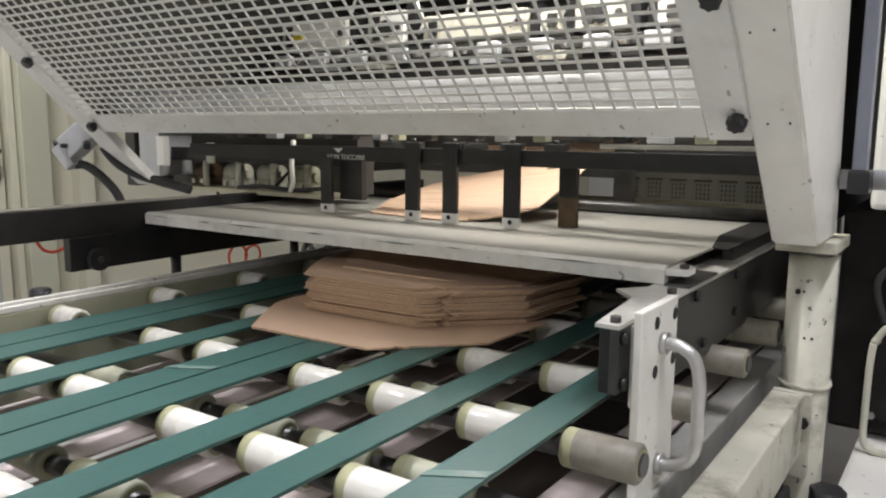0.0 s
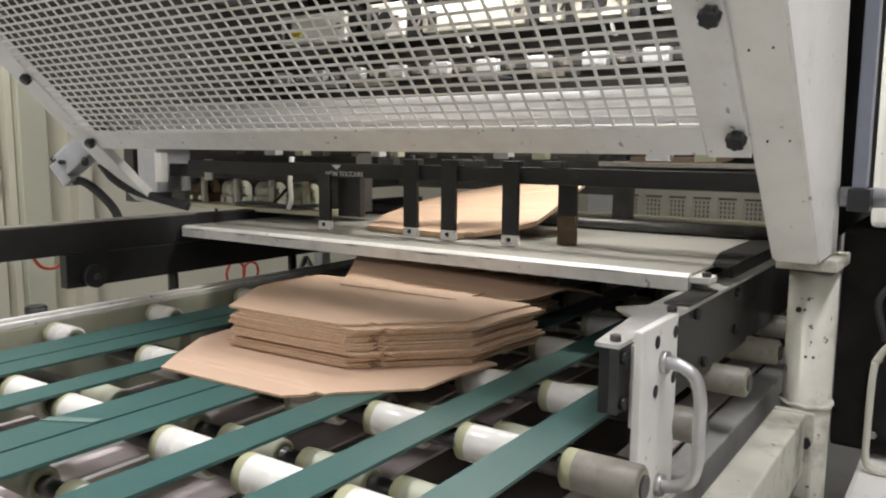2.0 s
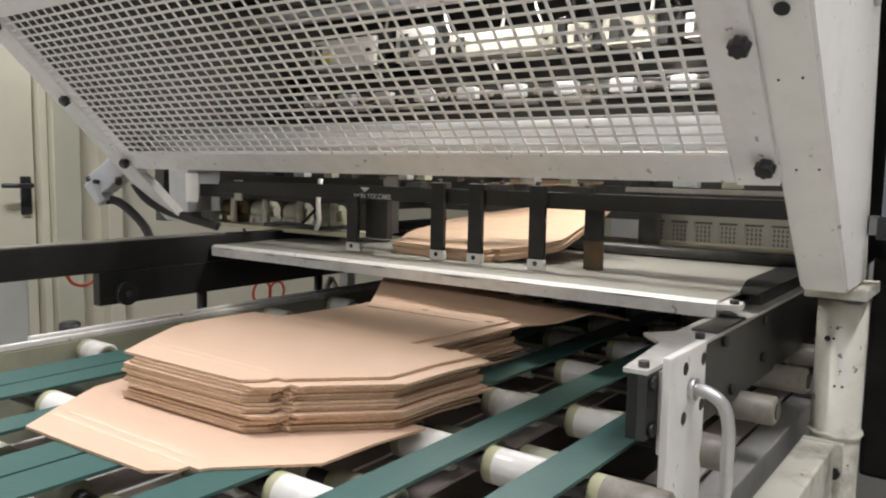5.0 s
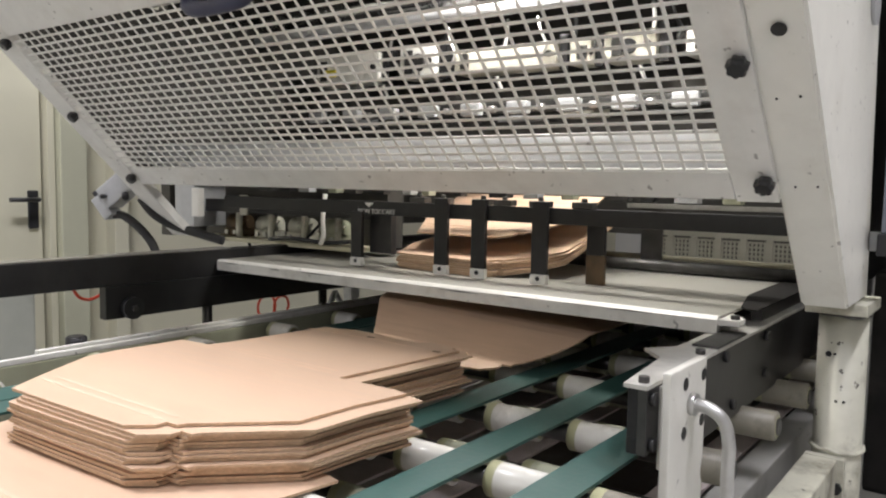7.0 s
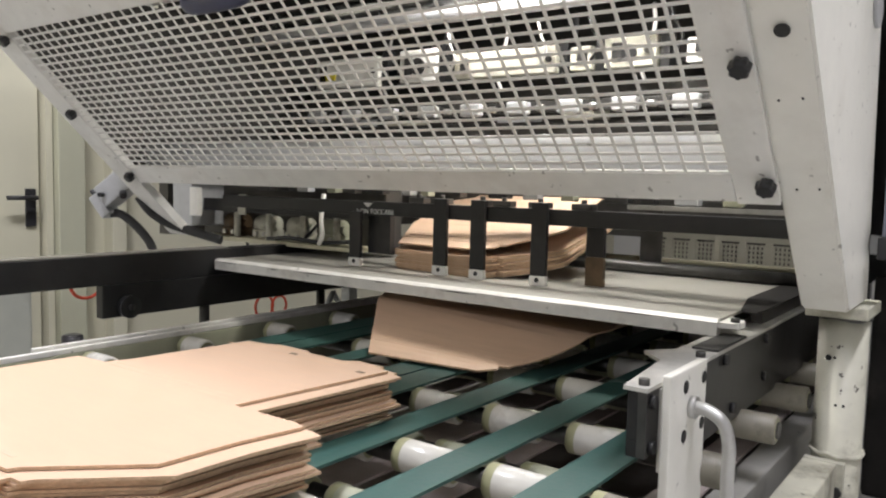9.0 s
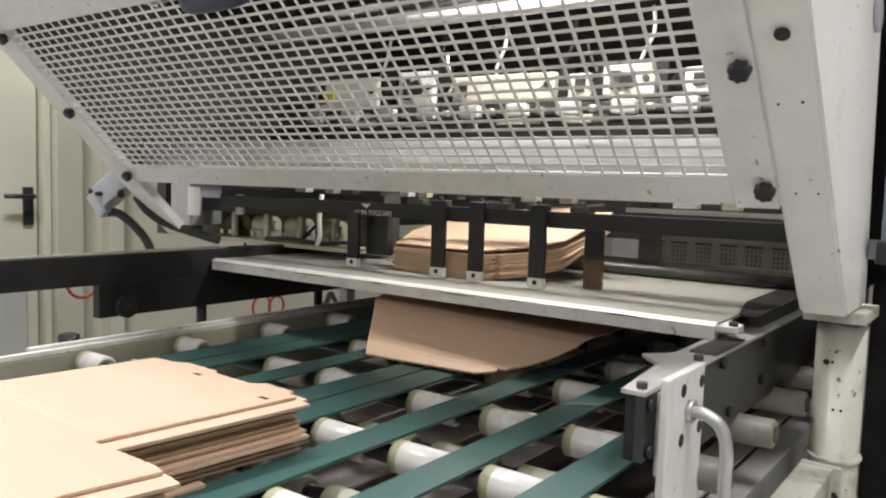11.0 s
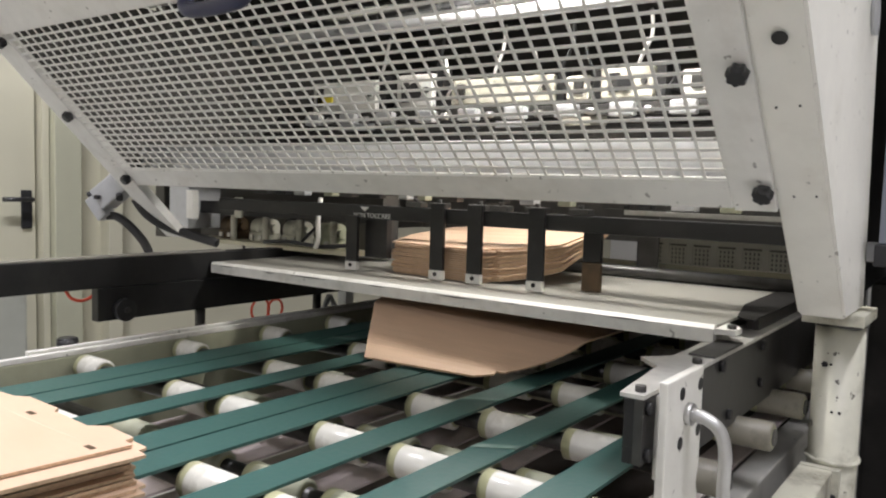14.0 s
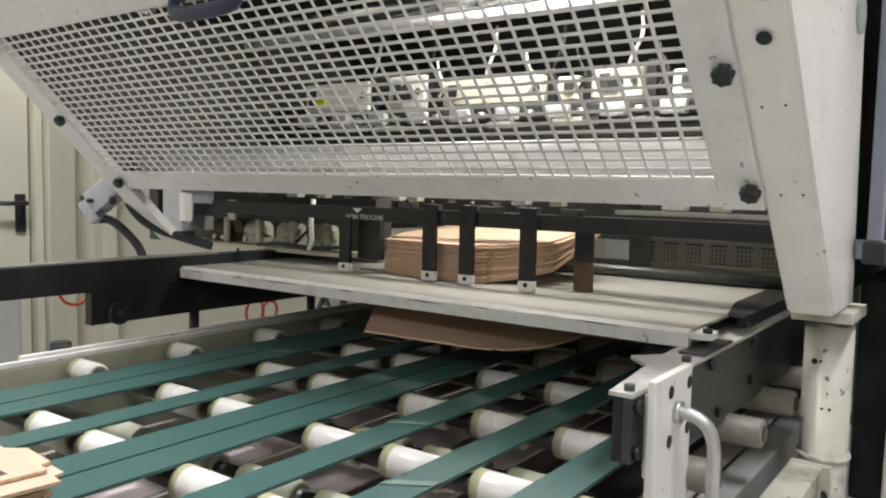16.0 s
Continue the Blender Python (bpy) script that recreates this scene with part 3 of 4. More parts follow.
part("weld_bead", wb, CREAM_WORN_OR_SHADED, col, "rough painted weld bead")
wb = bmesh.new()
tube(wb, [(0.139 + 0.0375 * math.cos(a * 0.3491), 0.300 + 0.0375 * math.sin(a * 0.3491), 0.969 + rw.uniform(-0.002, 0.002)) for a in range(19)], 0.004, 8)
part("weld_bead", wb, DARK_STEEL, col, "rough dark weld bead")
for a, z in ((-2.0, 0.905), (-1.7, 0.906), (-1.55, 0.83), (-1.25, 0.83)):
    c, s_ = math.cos(a), math.sin(a)
    part("screw_hole", R((0.139 + 0.0365 * c, 0.3 + 0.0365 * s_, z), (0.139 + 0.0376 * c, 0.3 + 0.0376 * s_, z), 0.0022, 10), BLACK_STEEL, col, "small dark drilled hole")
part("foot_bracket", B(0.100, 0.160, 0.2455, 0.2625, 0.60, 0.742, bevel=0.002), CREAM_WORN_OR_SHADED, col)
bb = bmesh.new()
hexbolt(bb, (0.15, 0.2455, 0.695), (0, -1, 0), 0.010, 0.008)
hexbolt(bb, (0.125, 0.2665, 0.905), (0, -1, 0), 0.005, 0.003)
part("bolt", bb, BLACK_STEEL, col)
hm = bmesh.new()
CM = pose(0.132, -0.1745, 1.3445, 45)
rod(hm, CM @ Vector((0, -0.0045, 0)), CM @ Vector((0, -0.0055, 0)), 0.0088, 20)
part("port", hm, BLACK_STEEL, col, "dark round port")
hm = bmesh.new()
for x, z in ((0.1195, 0.025), (0.1465, 0.026), (0.1157, 0.172), (0.1424, 0.1735)):
    p = HOOD @ Vector((x, -0.001, z))
    rod(hm, p, p + (HOOD.to_3x3() @ Vector((0, -0.0012, 0))), 0.0016, 8)
part("rivet", hm, BLACK_STEEL, col)
part("side_disc", R((0.1620, 0.235, 1.442), (0.168, 0.235, 1.442), 0.030, 28), GREY_BOX, col, "grey round cover")
duct = thing("cable_duct", "slate blue strap duct with pipe stub beside the column", "cable duct")
part("strap", B(0.185, 0.205, 0.285, 0.320, 1.10, 1.9, bevel=0.003), SLATE, duct)
part("pipe", R((0.164, 0.33, 1.085), (0.5, 0.36, 1.085), 0.016, 16), GREY_BOX, duct)
part("clamp", B(0.18, 0.212, 0.280, 0.326, 1.065, 1.10, bevel=0.003), KNOB, duct)

# lower right: dark machine body, cream panel and a bent bracket
drive = thing("drive_housing", "near-black drive housing behind the post", "machine housing")
part("body", B(0.152, 0.75, 0.50, 1.3, 0.61, 1.02, bevel=0.01), NEAR_BLACK, drive)
part("cover", B(0.215, 0.42, 0.485, 0.4995, 0.64, 0.80, bevel=0.004), NEAR_BLACK, drive)
part("bearing_cap", R((0.30, 0.462, 0.895), (0.30, 0.4995, 0.895), 0.055, 28), DARK_STEEL, drive, "round oily bearing cap")
part("shaft_end", R((0.30, 0.445, 0.895), (0.30, 0.4615, 0.895), 0.016, 16), BARE_STEEL, drive)
for cx, cz in ((0.225, 0.65), (0.41, 0.65), (0.225, 0.79), (0.41, 0.79)):
    bb = bmesh.new()
    hexbolt(bb, (cx, 0.485, cz), (0, -1, 0), 0.007, 0.006)
    part("bolt", bb, BARE_STEEL, drive)
part("cable", T(((0.24, 0.47, 1.01), (0.25, 0.455, 0.95), (0.22, 0.45, 0.90), (0.235, 0.46, 0.83)), 0.006), RUBBER, drive)
solid("side_casing", B(0.205, 0.9, -0.2, 0.95, 0.2, 0.60, bevel=0.01), CREAM, "cream painted low machine casing", "machine casing")
solid("upper_casing", B(0.2, 0.9, 0.42, 1.3, 1.03, 1.9, bevel=0.01), CREAM, "cream upper machine casing beside the column", "machine casing")
wheel = thing("rubber_wheel", "black rubber wheel at the post's foot", "wheel")
part("tyre", R((0.118, 0.205, 0.555), (0.140, 0.205, 0.555), 0.042, 28), RUBBER, wheel)
part("hub", R((0.1402, 0.205, 0.555), (0.143, 0.205, 0.555), 0.012, 16), BARE_STEEL, wheel)
part("stem", B(0.122, 0.136, 0.199, 0.211, 0.597, 0.639), DARK_STEEL, wheel)
brk = thing("bent_bracket", "cream bent rod bracket on the casing", "bracket")
part("loop", T(((0.225, 0.42, 0.80), (0.222, 0.42, 0.76), (0.221, 0.42, 0.68), (0.222, 0.42, 0.625), (0.235, 0.42, 0.608), (0.27, 0.42, 0.606)), 0.006), CREAM_WORN_OR_SHADED, brk)
part("hook", T(((0.225, 0.42, 0.80), (0.245, 0.42, 0.83), (0.26, 0.42, 0.80), (0.255, 0.42, 0.74)), 0.006), CREAM_WORN_OR_SHADED, brk)
solid("hex_knob", R((0.205, 0.16, 0.6), (0.205, 0.16, 0.63), 0.026, 6), KNOB, "black hexagonal knob on the casing", "knob")

# ---------------------------------------------------------------- mechanism left of the pile
mech = thing("left_mechanism", "greasy drive mechanism on a cream tray", "machine mechanism")
part("tray", B(-1.56, -0.92, 0.28, 0.36, 0.995, 1.006, bevel=0.002), WARM_LIT_TRAY, mech, "cream tray with warm light in its yellowish colour")
part("end_cover", B(-1.62, -1.53, 0.26, 0.40, 1.03, 1.16, bevel=0.004), GREY_BOX, mech)
part("end_strip", B(-1.527, -1.495, 0.25, 0.27, 1.06, 1.14, bevel=0.002), WHITE_PL, mech)
for k, x in enumerate((-1.43, -1.30, -1.17, -1.05)):
    bb = bmesh.new()
    box(bb, x - 0.036, x + 0.032, 0.315, 0.38, 1.0065, 1.030, bevel=0.004)
    rod(bb, (x - 0.034, 0.345, 1.042), (x + 0.030, 0.345, 1.042), 0.026, 20)
    rod(bb, (x + 0.030, 0.345, 1.042), (x + 0.040, 0.345, 1.042), 0.012, 12)
    part("cylinder_block", bb, (RUST_OR_SLOT_SHADE, CREAM_WORN_OR_SHADED, CREAM_WORN_OR_SHADED, KHAKI)[k], mech, "rounded cast cylinder block")
    part("piston", R((x + 0.050, 0.30, 1.0065), (x + 0.050, 0.30, 1.075), 0.009, 12), CREAM_WORN_OR_SHADED, mech, "pale greasy piston rod")
    for dx in (-0.02, 0.015):
        bb = bmesh.new()
        hexbolt(bb, (x + dx, 0.315, 1.018), (0, -1, 0), 0.007, 0.006)
        part("bolt", bb, BARE_STEEL, mech)
part("brace_rod", R((-1.12, 0.30, 1.012), (-1.07, 0.305, 1.055), 0.004, 8), BLACK_STEEL, mech)
part("clip", B(-1.345, -1.315, 0.272, 0.279, 1.070, 1.125, bevel=0.003), CREAM_WORN_OR_SHADED, mech)
part("black_beam", B(-1.53, -0.86, 0.30, 0.34, 1.075, 1.11, bevel=0.002), BLACK_STEEL, mech)
part("cable", T(((-1.22, 0.27, 1.012), (-1.12, 0.26, 1.02), (-1.02, 0.27, 1.014), (-0.93, 0.27, 1.022)), 0.005), RUBBER, mech)
part("white_hose", T(((-0.995, 0.25, 1.135), (-0.998, 0.245, 1.08), (-1.0, 0.25, 1.035), (-1.02, 0.26, 1.012)), 0.006), WHITE_PL, mech)
part("lower_box", B(-1.62, -0.90, 0.37, 0.43, 1.0, 1.15), DARK_IN, mech)
hose = thing("air_hose", "coiled red air hoses behind the rail", "hose")
for c, r in (((-1.5, 0.50, 0.775), 0.035), ((-1.5, 0.56, 0.772), 0.03), ((-1.5, -0.07, 0.905), 0.045)):
    part("loop", T([(c[0], c[1] + r * math.cos(a), c[2] + r * math.sin(a)) for a in [k * 0.7 + (3.4 if r > 0.04 else 0) for k in range(5 if r > 0.04 else 10)]], 0.004), RED, hose)
part("hook", R((-1.5, 0.515, 0.805), (-1.5, 0.41, 1.02), 0.004, 8), BLACK_STEEL, hose, "thin black wire hook")
brace = thing("floor_brace", "cream cross brace under the far rail", "brace")
part("diagonal", R((-1.5, 0.74, 0.70), (-1.5, 0.80, 0.79), 0.010, 10), GREY_BOX, brace)
part("diagonal", R((-1.5, 0.86, 0.70), (-1.5, 0.80, 0.79), 0.010, 10), GREY_BOX, brace)
part("upright", B(-1.52, -1.48, 0.86, 0.90, 0.0, 0.80, bevel=0.003), GREY_BOX, brace)

# ---------------------------------------------------------------- inside of the machine
inner = thing("cutting_machine", "dark machine interior with rollers and housings", "machine")
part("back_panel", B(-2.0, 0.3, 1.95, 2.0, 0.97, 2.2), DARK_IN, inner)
# unseen roof, cover and front sheet, added to keep hall light out of the interior
part("light_blocking_roof", B(-2.0, 0.3, 0.12, 2.0, 2.2, 2.25), DARK_IN, inner)
part("light_blocking_cover", B(-1.47, 0.095, -0.425, 0.0995, 1.602, 1.61), GUARD, inner, "unseen sheet added over the guard to block overhead light")
part("light_blocking_front", B(-2.0, 0.3, 0.10, 0.12, 1.6105, 2.2), GUARD, inner, "unseen upper sheet added to block light above the guard")
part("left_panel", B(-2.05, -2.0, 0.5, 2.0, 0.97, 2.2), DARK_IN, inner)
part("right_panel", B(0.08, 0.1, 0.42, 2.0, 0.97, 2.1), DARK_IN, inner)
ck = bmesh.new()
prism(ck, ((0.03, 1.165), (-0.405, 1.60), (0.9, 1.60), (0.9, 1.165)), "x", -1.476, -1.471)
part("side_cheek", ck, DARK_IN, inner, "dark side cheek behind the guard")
part("guide_tube", R((-1.466, 0.10, 1.225), (0.09, 0.10, 1.225), 0.030, 32), SATIN, inner, "large pale steel tube")
part("upper_tube", R((-1.9, 0.45, 1.572), (0.09, 0.45, 1.572), 0.019, 20), SATIN, inner, "bright steel tube")
part("second_tube", R((-1.9, 0.62, 1.66), (0.09, 0.62, 1.66), 0.03, 20), CHROME, inner)
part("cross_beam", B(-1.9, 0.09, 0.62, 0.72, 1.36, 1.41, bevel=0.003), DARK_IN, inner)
part("cross_beam", B(-1.9, 0.09, 0.50, 0.58, 1.285, 1.315, bevel=0.003), DARK_STEEL, inner)
for k in range(9):
    x = -1.7 + 0.21 * k
    part("valve_block", B(x, x + 0.09, 0.80, 0.90, 1.30 + 0.02 * (k % 3), 1.36 + 0.03 * (k % 2), bevel=0.004), (DARK_STEEL, GREY_BOX, CREAM_WORN_OR_SHADED)[k % 3], inner)
    part("air_line", T(((x + 0.04, 0.78, 1.62), (x + 0.06, 0.74, 1.55), (x + 0.02, 0.76, 1.47), (x + 0.05, 0.8, 1.38)), 0.005), RUBBER if k % 2 else WHITE_PL, inner)
part("deflector", B(-0.335, -0.285, 0.60, 0.606, 0.992, 1.13, bevel=0.001), DARK_STEEL, inner)
part("rear_bar", B(-1.35, 0.08, 0.29, 0.315, 1.145, 1.165, bevel=0.002), DARK_STEEL, inner)
rk = random.Random(11)
for k in range(16):
    x = -1.25 + k * 0.08 + rk.uniform(-0.02, 0.02)
    h = rk.uniform(0.012, 0.03)
    part("small_fitting", B(x, x + rk.uniform(0.02, 0.05), 0.262, 0.288, 1.138, 1.138 + h, bevel=0.003), (DARK_STEEL, BLACK_STEEL, GREY_BOX, KHAKI)[k % 4], inner)
lamp = thing("machine_lamp", "lit fluorescent lamp inside the machine", "lamp")
part("holder", B(-0.95, -0.05, 0.33, 0.39, 1.70, 1.74, bevel=0.004), WHITE_PL, lamp)
part("tube", R((-0.92, 0.36, 1.685), (-0.08, 0.36, 1.685), 0.013, 12), TUBE_LIGHT, lamp)
for x in (-0.8, -0.2):
    part("hanger", R((x, 0.36, 1.74), (x, 0.36, 2.2), 0.006, 8), BARE_STEEL, lamp)
area_lamp("interior_lamp", look((-0.45, 0.36, 1.66), (-0.42, 0.46, 1.0)), 0.8, 0.05, INNER, (1.0, 0.965, 0.89))

# pierced back wall and pale slats behind the pile
gr = thing("pierced_panel", "off-white pierced ventilation panel behind the plate", "machine panel")
gb = bmesh.new()
for k in range(8):
    x = -0.43 + k * 0.062
    for i in range(5):
        box(gb, x + 0.010 * i, x + 0.010 * i + 0.0045, 0.9, 0.905, 0.985, 1.035)
    for j in range(5):
        box(gb, x, x + 0.0445, 0.8995, 0.9045, 0.985 + 0.0113 * j, 0.985 + 0.0113 * j + 0.0045)
    box(gb, x + 0.045, x + 0.0615, 0.899, 0.906, 0.982, 1.04)
box(gb, -0.45, 0.075, 0.899, 0.906, 1.0405, 1.055)
box(gb, -0.45, 0.075, 0.899, 0.906, 0.970, 0.9815)
part("grid", gb, GRILLE, gr)
part("backing", B(-0.45, 0.075, 0.93, 0.94, 0.95, 1.06), DARK_IN, gr)
solid("pale_slat", B(-0.90, 0.03, 0.62, 0.86, 0.983, 0.990, bevel=0.002), WARM_LIT_TRAY, "pale support slat behind the pile, warm light in its colour", "slat")
solid("support_roller", R((-1.1, 0.57, 0.992), (0.03, 0.57, 0.992), 0.0135, 20), DARK_STEEL, "thin steel support roller behind the plate", "roller")

# fixed suction bar, and the stripping frame that rises and falls behind the guard
suction = thing("suction_bar", "dark steel bar with a row of white suction heads", "machine bar", at=pose(0, 0.48, 1.345))
part("bar", B(-1.40, 0.06, -0.012, 0.012, -0.012, 0.012, bevel=0.002), DARK_STEEL, suction)
for k in range(10):
    x = -1.26 + 0.13 * k
    part("suction_head", B(x, x + 0.055, -0.035, -0.0125, -0.018, 0.012, bevel=0.005), GREY_BOX, suction)
    part("nipple", R((x + 0.075, -0.02, -0.004), (x + 0.092, -0.02, -0.004), 0.008, 12), BARE_STEEL, suction)
swing = thing("stripping_frame", "rising and falling frame with pale housings, the middle ones shaded by colour", "machine frame")
part("beam", B(-1.40, 0.06, 0.075, 0.10, 0.015, 0.06, bevel=0.002), DARK_STEEL, swing)
# the three middle housings get the darker cream to tone down their lighting
for x0, x1, h, m in ((-1.315, -1.075, 0.080, CREAM), (-1.00, -0.88, 0.085, WHITE_PL), (-0.82, -0.53, 0.062, CREAM_WORN_OR_SHADED), (-0.495, -0.44, 0.054, CREAM_WORN_OR_SHADED), (-0.41, -0.29, 0.066, CREAM_WORN_OR_SHADED), (-0.225, -0.10, 0.052, CREAM)):
    part("housing", B(x0, x1, 0.0, 0.07, 0.0, h, bevel=0.004), m, swing, "pale cast housing")
    part("cap", B(x0 + 0.02, x0 + 0.045, -0.006, -0.0005, 0.012, h - 0.012, bevel=0.002), DARK_STEEL, swing)
    bb = bmesh.new()
    hexbolt(bb, (x1 - 0.018, 0.0, h * 0.5), (0, -1, 0), 0.008, 0.007)
    part("bolt", bb, DARK_STEEL, swing)
    part("clamp", B(x1 + 0.004, x1 + 0.026, 0.01, 0.05, -0.006, h + 0.012, bevel=0.003), BLACK_STEEL, swing)
part("round_boss", R((-0.35, -0.008, 0.03), (-0.35, -0.0005, 0.03), 0.017, 20), BLACK_STEEL, swing, "dark round boss")
part("round_boss", R((-0.935, -0.008, 0.04), (-0.935, -0.0005, 0.04), 0.022, 20), DARK_STEEL, swing, "dark round boss")
part("yellow_tag", B(-1.29, -1.235, -0.006, -0.0005, 0.022, 0.042), YELLOW, swing)
for x in (-0.84, -0.58, -0.45, -0.26):
    part("air_line", T(((x, 0.0, 0.12), (x + 0.015, -0.012, 0.085), (x + 0.03, -0.012, 0.05), (x + 0.01, -0.005, 0.02)), 0.0035), WHITE_PL if x < -0.5 else RUBBER, swing)

# ---------------------------------------------------------------- cardboard blanks
FRONT = ((-0.575, 0.0), (-0.46, 0.003), (-0.346, 0.008), (-0.322, 0.030), (-0.322, 0.043), (-0.306, 0.044), (-0.302, 0.053), (-0.220, 0.134), (-0.216, 0.215), (-0.203, 0.290))
BACK = ((-0.222, 0.294), (-0.318, 0.292), (-0.296, 0.527), (-0.312, 0.529), (-0.314, 0.539), (-0.366, 0.543), (-0.382, 0.529), (-0.455, 0.532), (-0.462, 0.540), (-0.530, 0.541), (-0.545, 0.531), (-0.585, 0.528), (-0.602, 0.34), (-0.612, 0.305), (-0.672, 0.300), (-0.676, 0.19), (-0.668, 0.140), (-0.614, 0.055))
OUTLINE = FRONT + BACK
CX = -0.447
TH = 0.0031


def blank_mesh(name, outline):
    """A flat die-cut blank: two faces and its cut edges."""
    bm = bmesh.new()
    bot = [bm.verts.new((x - CX, y, 0)) for x, y in outline]
    upp = [bm.verts.new((x - CX, y, TH)) for x, y in outline]
    bm.faces.new(bot[::-1])
    bm.faces.new(upp)
    n = len(outline)
    for k in range(n):
        bm.faces.new((bot[k], bot[(k + 1) % n], upp[(k + 1) % n], upp[k])).material_index = 1
    bmesh.ops.recalc_face_normals(bm, faces=bm.faces)
    me = bpy.data.meshes.new(name)
    bm.to_mesh(me)
    bm.free()
    for m in (CARD, CARD_EDGE, CREASE_HIGHLIGHT):
        me.materials.append(m)
    return me


SHEET = blank_mesh("blank", OUTLINE)


def crease_mesh(x0, x1, y0, y1):
    bm = bmesh.new()
    box(bm, x0 - CX, x1 - CX, y0, y1, TH - 0.001, TH + 0.0002)
    return mesh_of(bm, "crease", CREASE_HIGHLIGHT)


CREASES = [crease_mesh(*c) for c in ((-0.600, -0.322, 0.043, 0.048), (-0.590, -0.33, 0.059, 0.0635), (-0.60, -0.345, 0.302, 0.305), (-0.60, -0.345, 0.315, 0.3175), (-0.6, -0.345, 0.50, 0.5025))]


def add_creases(ob):
    for me in CREASES:
        c = new("crease", me)
        c.parent = ob


SPEED = 0.0777
bundle = thing("cardboard_bundle", "bundle of brown die-cut cardboard blanks on the belts", "cardboard bundle", at=pose(CX, -0.125, 0.8505))
rs = random.Random(7)
NB = 16
drift = 0.0
for k in range(NB):
    ob = new("blank", SHEET)
    ob.parent = bundle
    # sheets lie in small batches that share a shift
    if k % 3 == 1:
        drift = rs.uniform(-0.009, 0.007)
    dx, dy, turn = drift + rs.uniform(-0.004, 0.004), rs.uniform(-0.008, 0.006), rs.uniform(-0.7, 0.7)
    if k == 0:
        dx, dy, turn = 0.004, -0.138, 0.3
    if k == NB - 1:
        dx, dy, turn = -0.022, 0.004, -0.6
    ob.matrix_local = pose(dx, dy, k * 0.0040, 0, 0, turn)
    if k in (0, NB - 1):
        add_creases(ob)
    if k == NB - 1:
        # no holes are cut: dark strips on top stand for the shaded slots
        for x, y in ((-0.465, 0.512), (-0.318, 0.497)):
            part("slot_shade", B(x - CX - 0.007, x - CX + 0.007, y - 0.003, y + 0.003, TH - 0.001, TH + 0.0003), RUST_OR_SLOT_SHADE, ob, "dark strip standing in for the shade in a punched slot")


def sag(y):
    """Height of the sagging blank behind its front edge: nearly flat on the belts, then rising."""
    def rise(q):
        return 0.17 * q + 2.8 * max(0.0, q - 0.02) ** 2
    return rise(y) if y < 0.13 else rise(0.13) + 0.02 * (1 - math.exp(-(y - 0.13) / 0.03))


def hanging_mesh():
    """The next blank: its front slopes down to the belts, its back lies flat below the plate."""
    bm = bmesh.new()
    out = FRONT[:-2] + ((-0.196, 0.20), (-0.19, 0.27), (-0.676, 0.27)) + BACK[-3:]
    bot = [bm.verts.new((x - CX, y, 0)) for x, y in out]
    upp = [bm.verts.new((x - CX, y, TH)) for x, y in out]
    bm.faces.new(bot[::-1])
    bm.faces.new(upp)
    n = len(out)
    for k in range(n):
        bm.faces.new((bot[k], bot[(k + 1) % n], upp[(k + 1) % n], upp[k])).material_index = 1
    for c in [0.015 * k for k in range(1, 18)]:
        bmesh.ops.bisect_plane(bm, geom=list(bm.verts) + list(bm.edges) + list(bm.faces), plane_co=(0, c, 0), plane_no=(0, 1, 0))
    for v in bm.verts:
        y = v.co.y
        v.co.z += sag(y) - 0.055 * v.co.x * min(1.0, y / 0.1)
    bmesh.ops.recalc_face_normals(bm, faces=bm.faces)
    return mesh_of(bm, "hanging_blank", CARD, CARD_EDGE, CREASE_HIGHLIGHT)


hang = thing("hanging_blank", "brown cardboard blank sloping down from below the plate", "cardboard blank")
hb = new("board", hanging_mesh())
hb.parent = hang
for y in (0.046, 0.061):
    zc, up = sag(y) + TH, sag(y + 0.0028) - sag(y)
    cr = bmesh.new()
    prism(cr, ((y, zc - 0.001), (y + 0.0028, zc + up - 0.001), (y + 0.0028, zc + up + 0.0004), (y, zc + 0.0004)), "x", -0.6 - CX, -0.325 - CX)
    for v in cr.verts:
        v.co.z -= 0.055 * v.co.x * min(1.0, v.co.y / 0.1)
    part("crease", cr, CREASE_HIGHLIGHT, hang)

# blanks that drop onto the plate one after the other
PILE_X, PILE_Y, PILE_TURN = CX - 0.170, 0.206, -7.0
pile = []


def pile_mesh(k):
    """A blank whose back is held up by the feed, the more so the lower it lies."""
    bm = bmesh.new()
    n = len(OUTLINE)
    bot = [bm.verts.new((x - CX, y, 0)) for x, y in OUTLINE]
    upp = [bm.verts.new((x - CX, y, TH)) for x, y in OUTLINE]
    bm.faces.new(bot[::-1])
    bm.faces.new(upp)
    for j in range(n):
        bm.faces.new((bot[j], bot[(j + 1) % n], upp[(j + 1) % n], upp[j])).material_index = 1
    for c in [0.03 * j for j in range(1, 12)]:
        bmesh.ops.bisect_plane(bm, geom=list(bm.verts) + list(bm.edges) + list(bm.faces), plane_co=(0, c, 0), plane_no=(0, 1, 0))
    lift = 0.105 - 0.0036 * k
    for v in bm.verts:
        q = min(max(v.co.y, 0.0) / 0.33, 1.0)
        v.co.z += lift * q * q * (1.5 - 0.5 * q) * (0.85 + 1.6 * v.co.x)
    return mesh_of(bm, "pile_blank", CARD, CARD_EDGE)


feed = thing("feed_table", "dark steel feed table inside the machine", "table")
part("top", B(-1.0, -0.2, 2.5, 3.4, 0.99, 1.019, bevel=0.003), DARK_STEEL, feed)
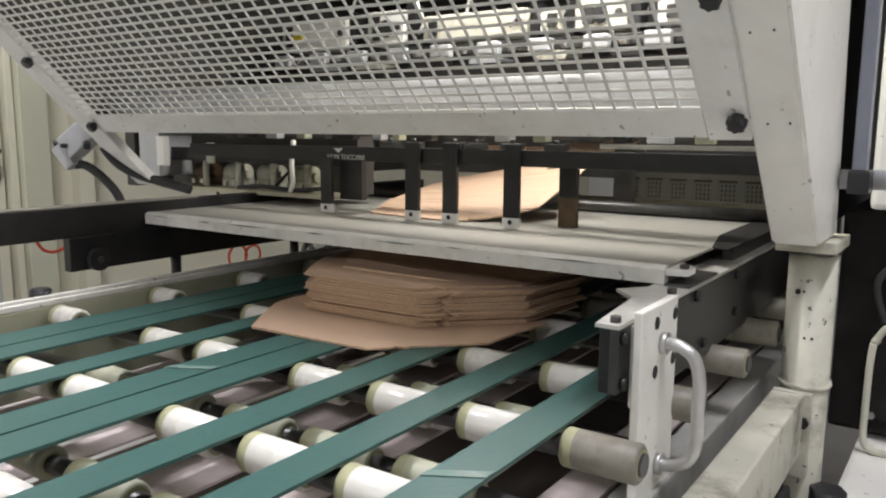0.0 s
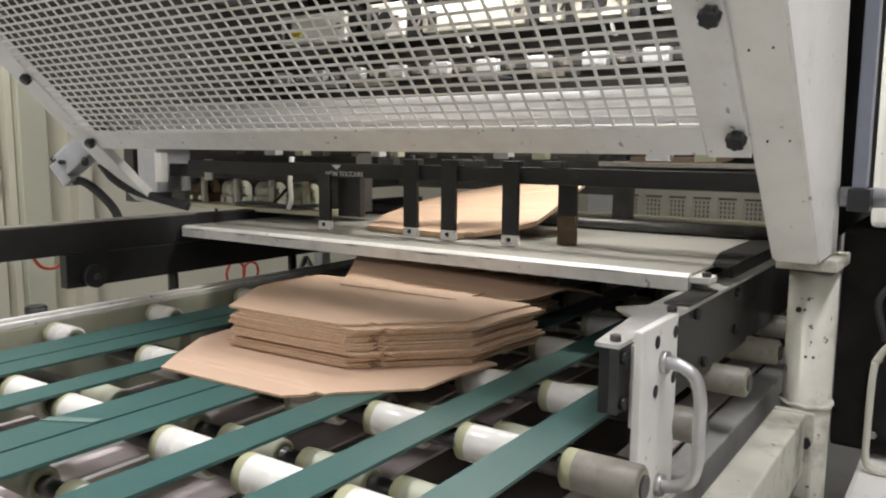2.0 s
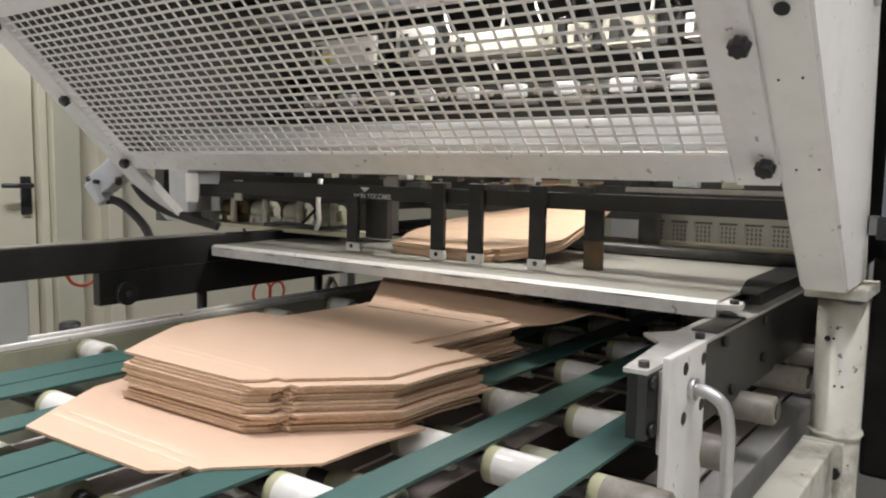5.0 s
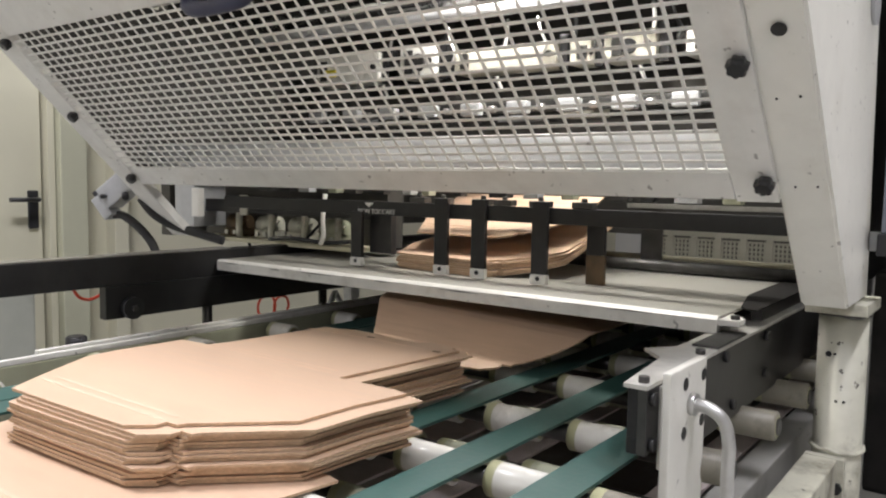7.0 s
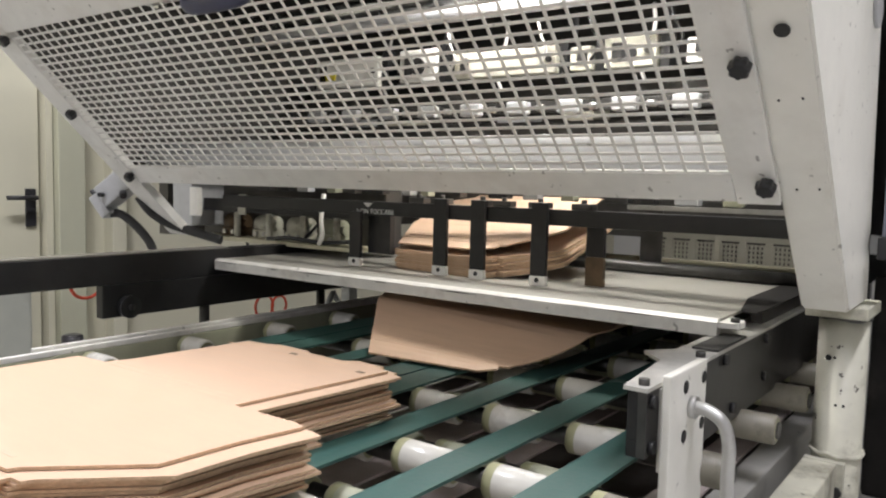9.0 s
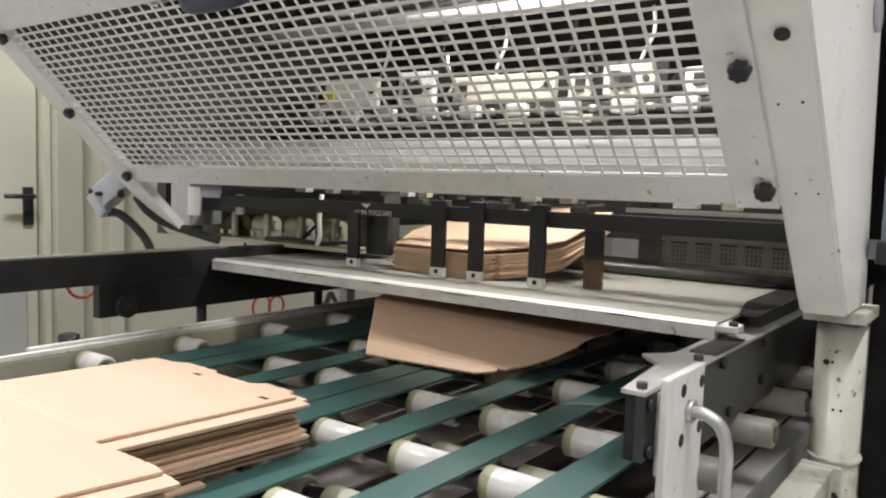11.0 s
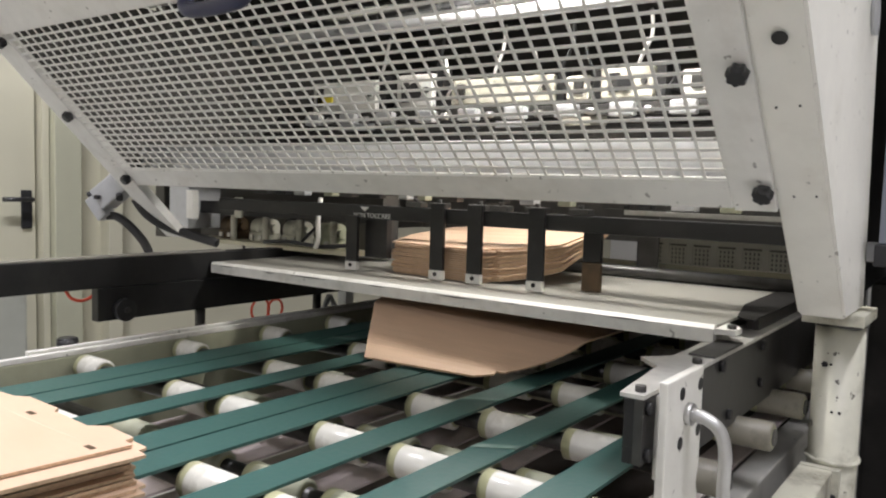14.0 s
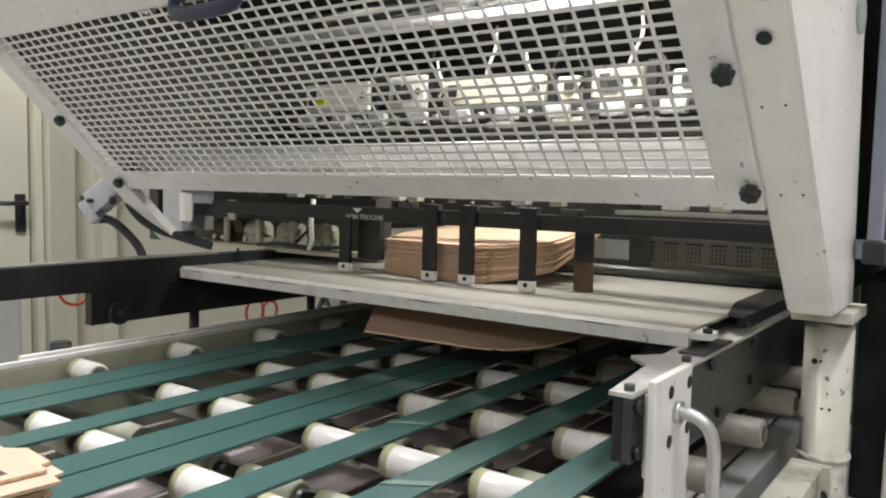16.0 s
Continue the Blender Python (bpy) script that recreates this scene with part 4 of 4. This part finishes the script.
for x in (-0.95, -0.25):
    for y in (2.55, 3.35):
        part("leg", B(x - 0.03, x + 0.03, y - 0.03, y + 0.03, 0, 0.99), DARK_STEEL, feed)
PERIOD, FIRST, NPILE = 0.955, 0.35, 18
for k in range(NPILE):
    ob = new("cardboard_blank", pile_mesh(k))
    tagged(ob, "brown die-cut cardboard blank piled on the steel plate", "cardboard blank", "blanks piled on the plate")
    pile.append(ob)
    for y in (0.0465, 0.061):
        h = TH + (0.105 - 0.0036 * k) * (y / 0.33) ** 2 * 1.25
        part("crease", B(-0.60 - CX, -0.325 - CX, y - 0.0014, y + 0.0014, h - 0.0015, h + 0.0007), CREASE_HIGHLIGHT, ob)

splices = []
SPLICE_Y = (-0.475, 0.95, 0.78, -0.54, 1.15)
for i in (3, 5, 6, 7, 1):
    x0, x1 = BELTS[i]
    bm = bmesh.new()
    prism(bm, ((x0, 0.0), (x1, 0.03), (x1, 0.045), (x0, 0.014)), "z", 0.8502, 0.8512)
    sp = solid("belt_splice", bm, SPLICE, "paler slanted splice of a green belt", "belt splice", group="belt splices")
    splices.append(sp)


def motions():
    # the bundle rides out on the belts and stops at the end
    def off(t):
        return -0.004 - SPEED * min(t, 14.75)
    walk(bundle, [(t, pose(CX, -0.125 + off(t), 0.8505)) for t in (0, 4, 8, 12, 14.5, 14.75, 15.0, 16.0)])
    # the next blank rests on the bundle's tail, then drops onto the belts
    hx = CX - 0.004
    walk(hang, [(0, pose(hx, -0.045, 0.914, -17)), (4.2, pose(hx, -0.045, 0.914, -17)), (5.8, pose(hx, -0.045, 0.905, -14, 0, 1)), (6.4, pose(hx, -0.043, 0.880, -7, 0, 2)), (7.0, pose(hx, -0.042, 0.855, 0, 0, 2)), (15.4, pose(hx, -0.042, 0.855, 0, 0, 2)), (15.8, pose(hx, -0.042, 0.855, 0, 0, 2)), (15.9, pose(hx, -0.030, 0.886, -10, 0, 2)), (16.0, pose(hx, -0.025, 0.903, -15, 0, 2))])
    # stacking plate slides in at the start and out again at the end
    walk(plate, [(0, pose(0, -0.045, 0)), (0.2, pose(0, 0.01, 0)), (0.4, pose(0, 0.052, 0)), (0.6, pose(0, 0.058, 0)), (8, pose(0, 0.058, 0)), (15.4, pose(0, 0.058, 0)), (15.82, pose(0, 0.058, 0)), (15.9, pose(0, 0.04, 0)), (16.0, pose(0, -0.008, 0))])
    for k, ob in enumerate(pile):
        T1 = FIRST + PERIOD * (k - 1)
        r2 = random.Random(k + 40)
        z = 0.9785 + k * 0.0043
        rest = pose(PILE_X + r2.uniform(-0.008, 0.008), PILE_Y + r2.uniform(0, 0.006), z, 0, 0, PILE_TURN + r2.uniform(-1.5, 1.5))
        wait = pose(PILE_X, 2.6, 1.02 + 0.006 * k, 0)
        if T1 < 0:
            walk(ob, [(0, rest), (16, rest)])
            continue
        rows = [(0, wait)] if T1 > 0.5 else []
        start = T1 - 0.45
        if start > 0.05:
            rows.append((start, wait))
        if not rows:
            rows = [(0, pose(PILE_X, 0.62, 1.12, -14))]
        rows += [(T1 - 0.14, pose(PILE_X + 0.03, 0.55, 1.13, 0, 0, PILE_TURN)), (T1 - 0.05, pose(PILE_X + 0.015, 0.26, z + 0.040, 12, 0, PILE_TURN)), (T1 + 0.05, pose(PILE_X, PILE_Y + 0.012, z + 0.010, 12, 0, PILE_TURN)), (T1 + 0.13, pose(PILE_X, PILE_Y + 0.008, z + 0.004, 4, 0, PILE_TURN)), (T1 + 0.2, rest)]
        rows = [r for r in rows if r[0] < 15.95]
        last = rows[-1][1]
        rows += [(16.0, last)]
        walk(ob, rows)
    # swinging suction bar
    up, down = pose(0, 0.53, 1.440), pose(0, 0.53, 1.376)
    rows = [(0, down)]
    for k in range(17):
        T1 = FIRST + PERIOD * k
        rows += [(T1 - 0.40, down), (T1 - 0.27, up), (T1 + 0.03, up), (T1 + 0.16, down)]
    rows = [r for r in rows if 0 <= r[0] < 15.9]
    rows.append((16.0, rows[-1][1]))
    walk(swing, rows)
    for sp, y0 in zip(splices, SPLICE_Y):
        walk(sp, [(0, pose(0, y0, 0)), (8, pose(0, y0 - SPEED * 8, 0)), (16, pose(0, y0 - SPEED * 16, 0))])


motions()
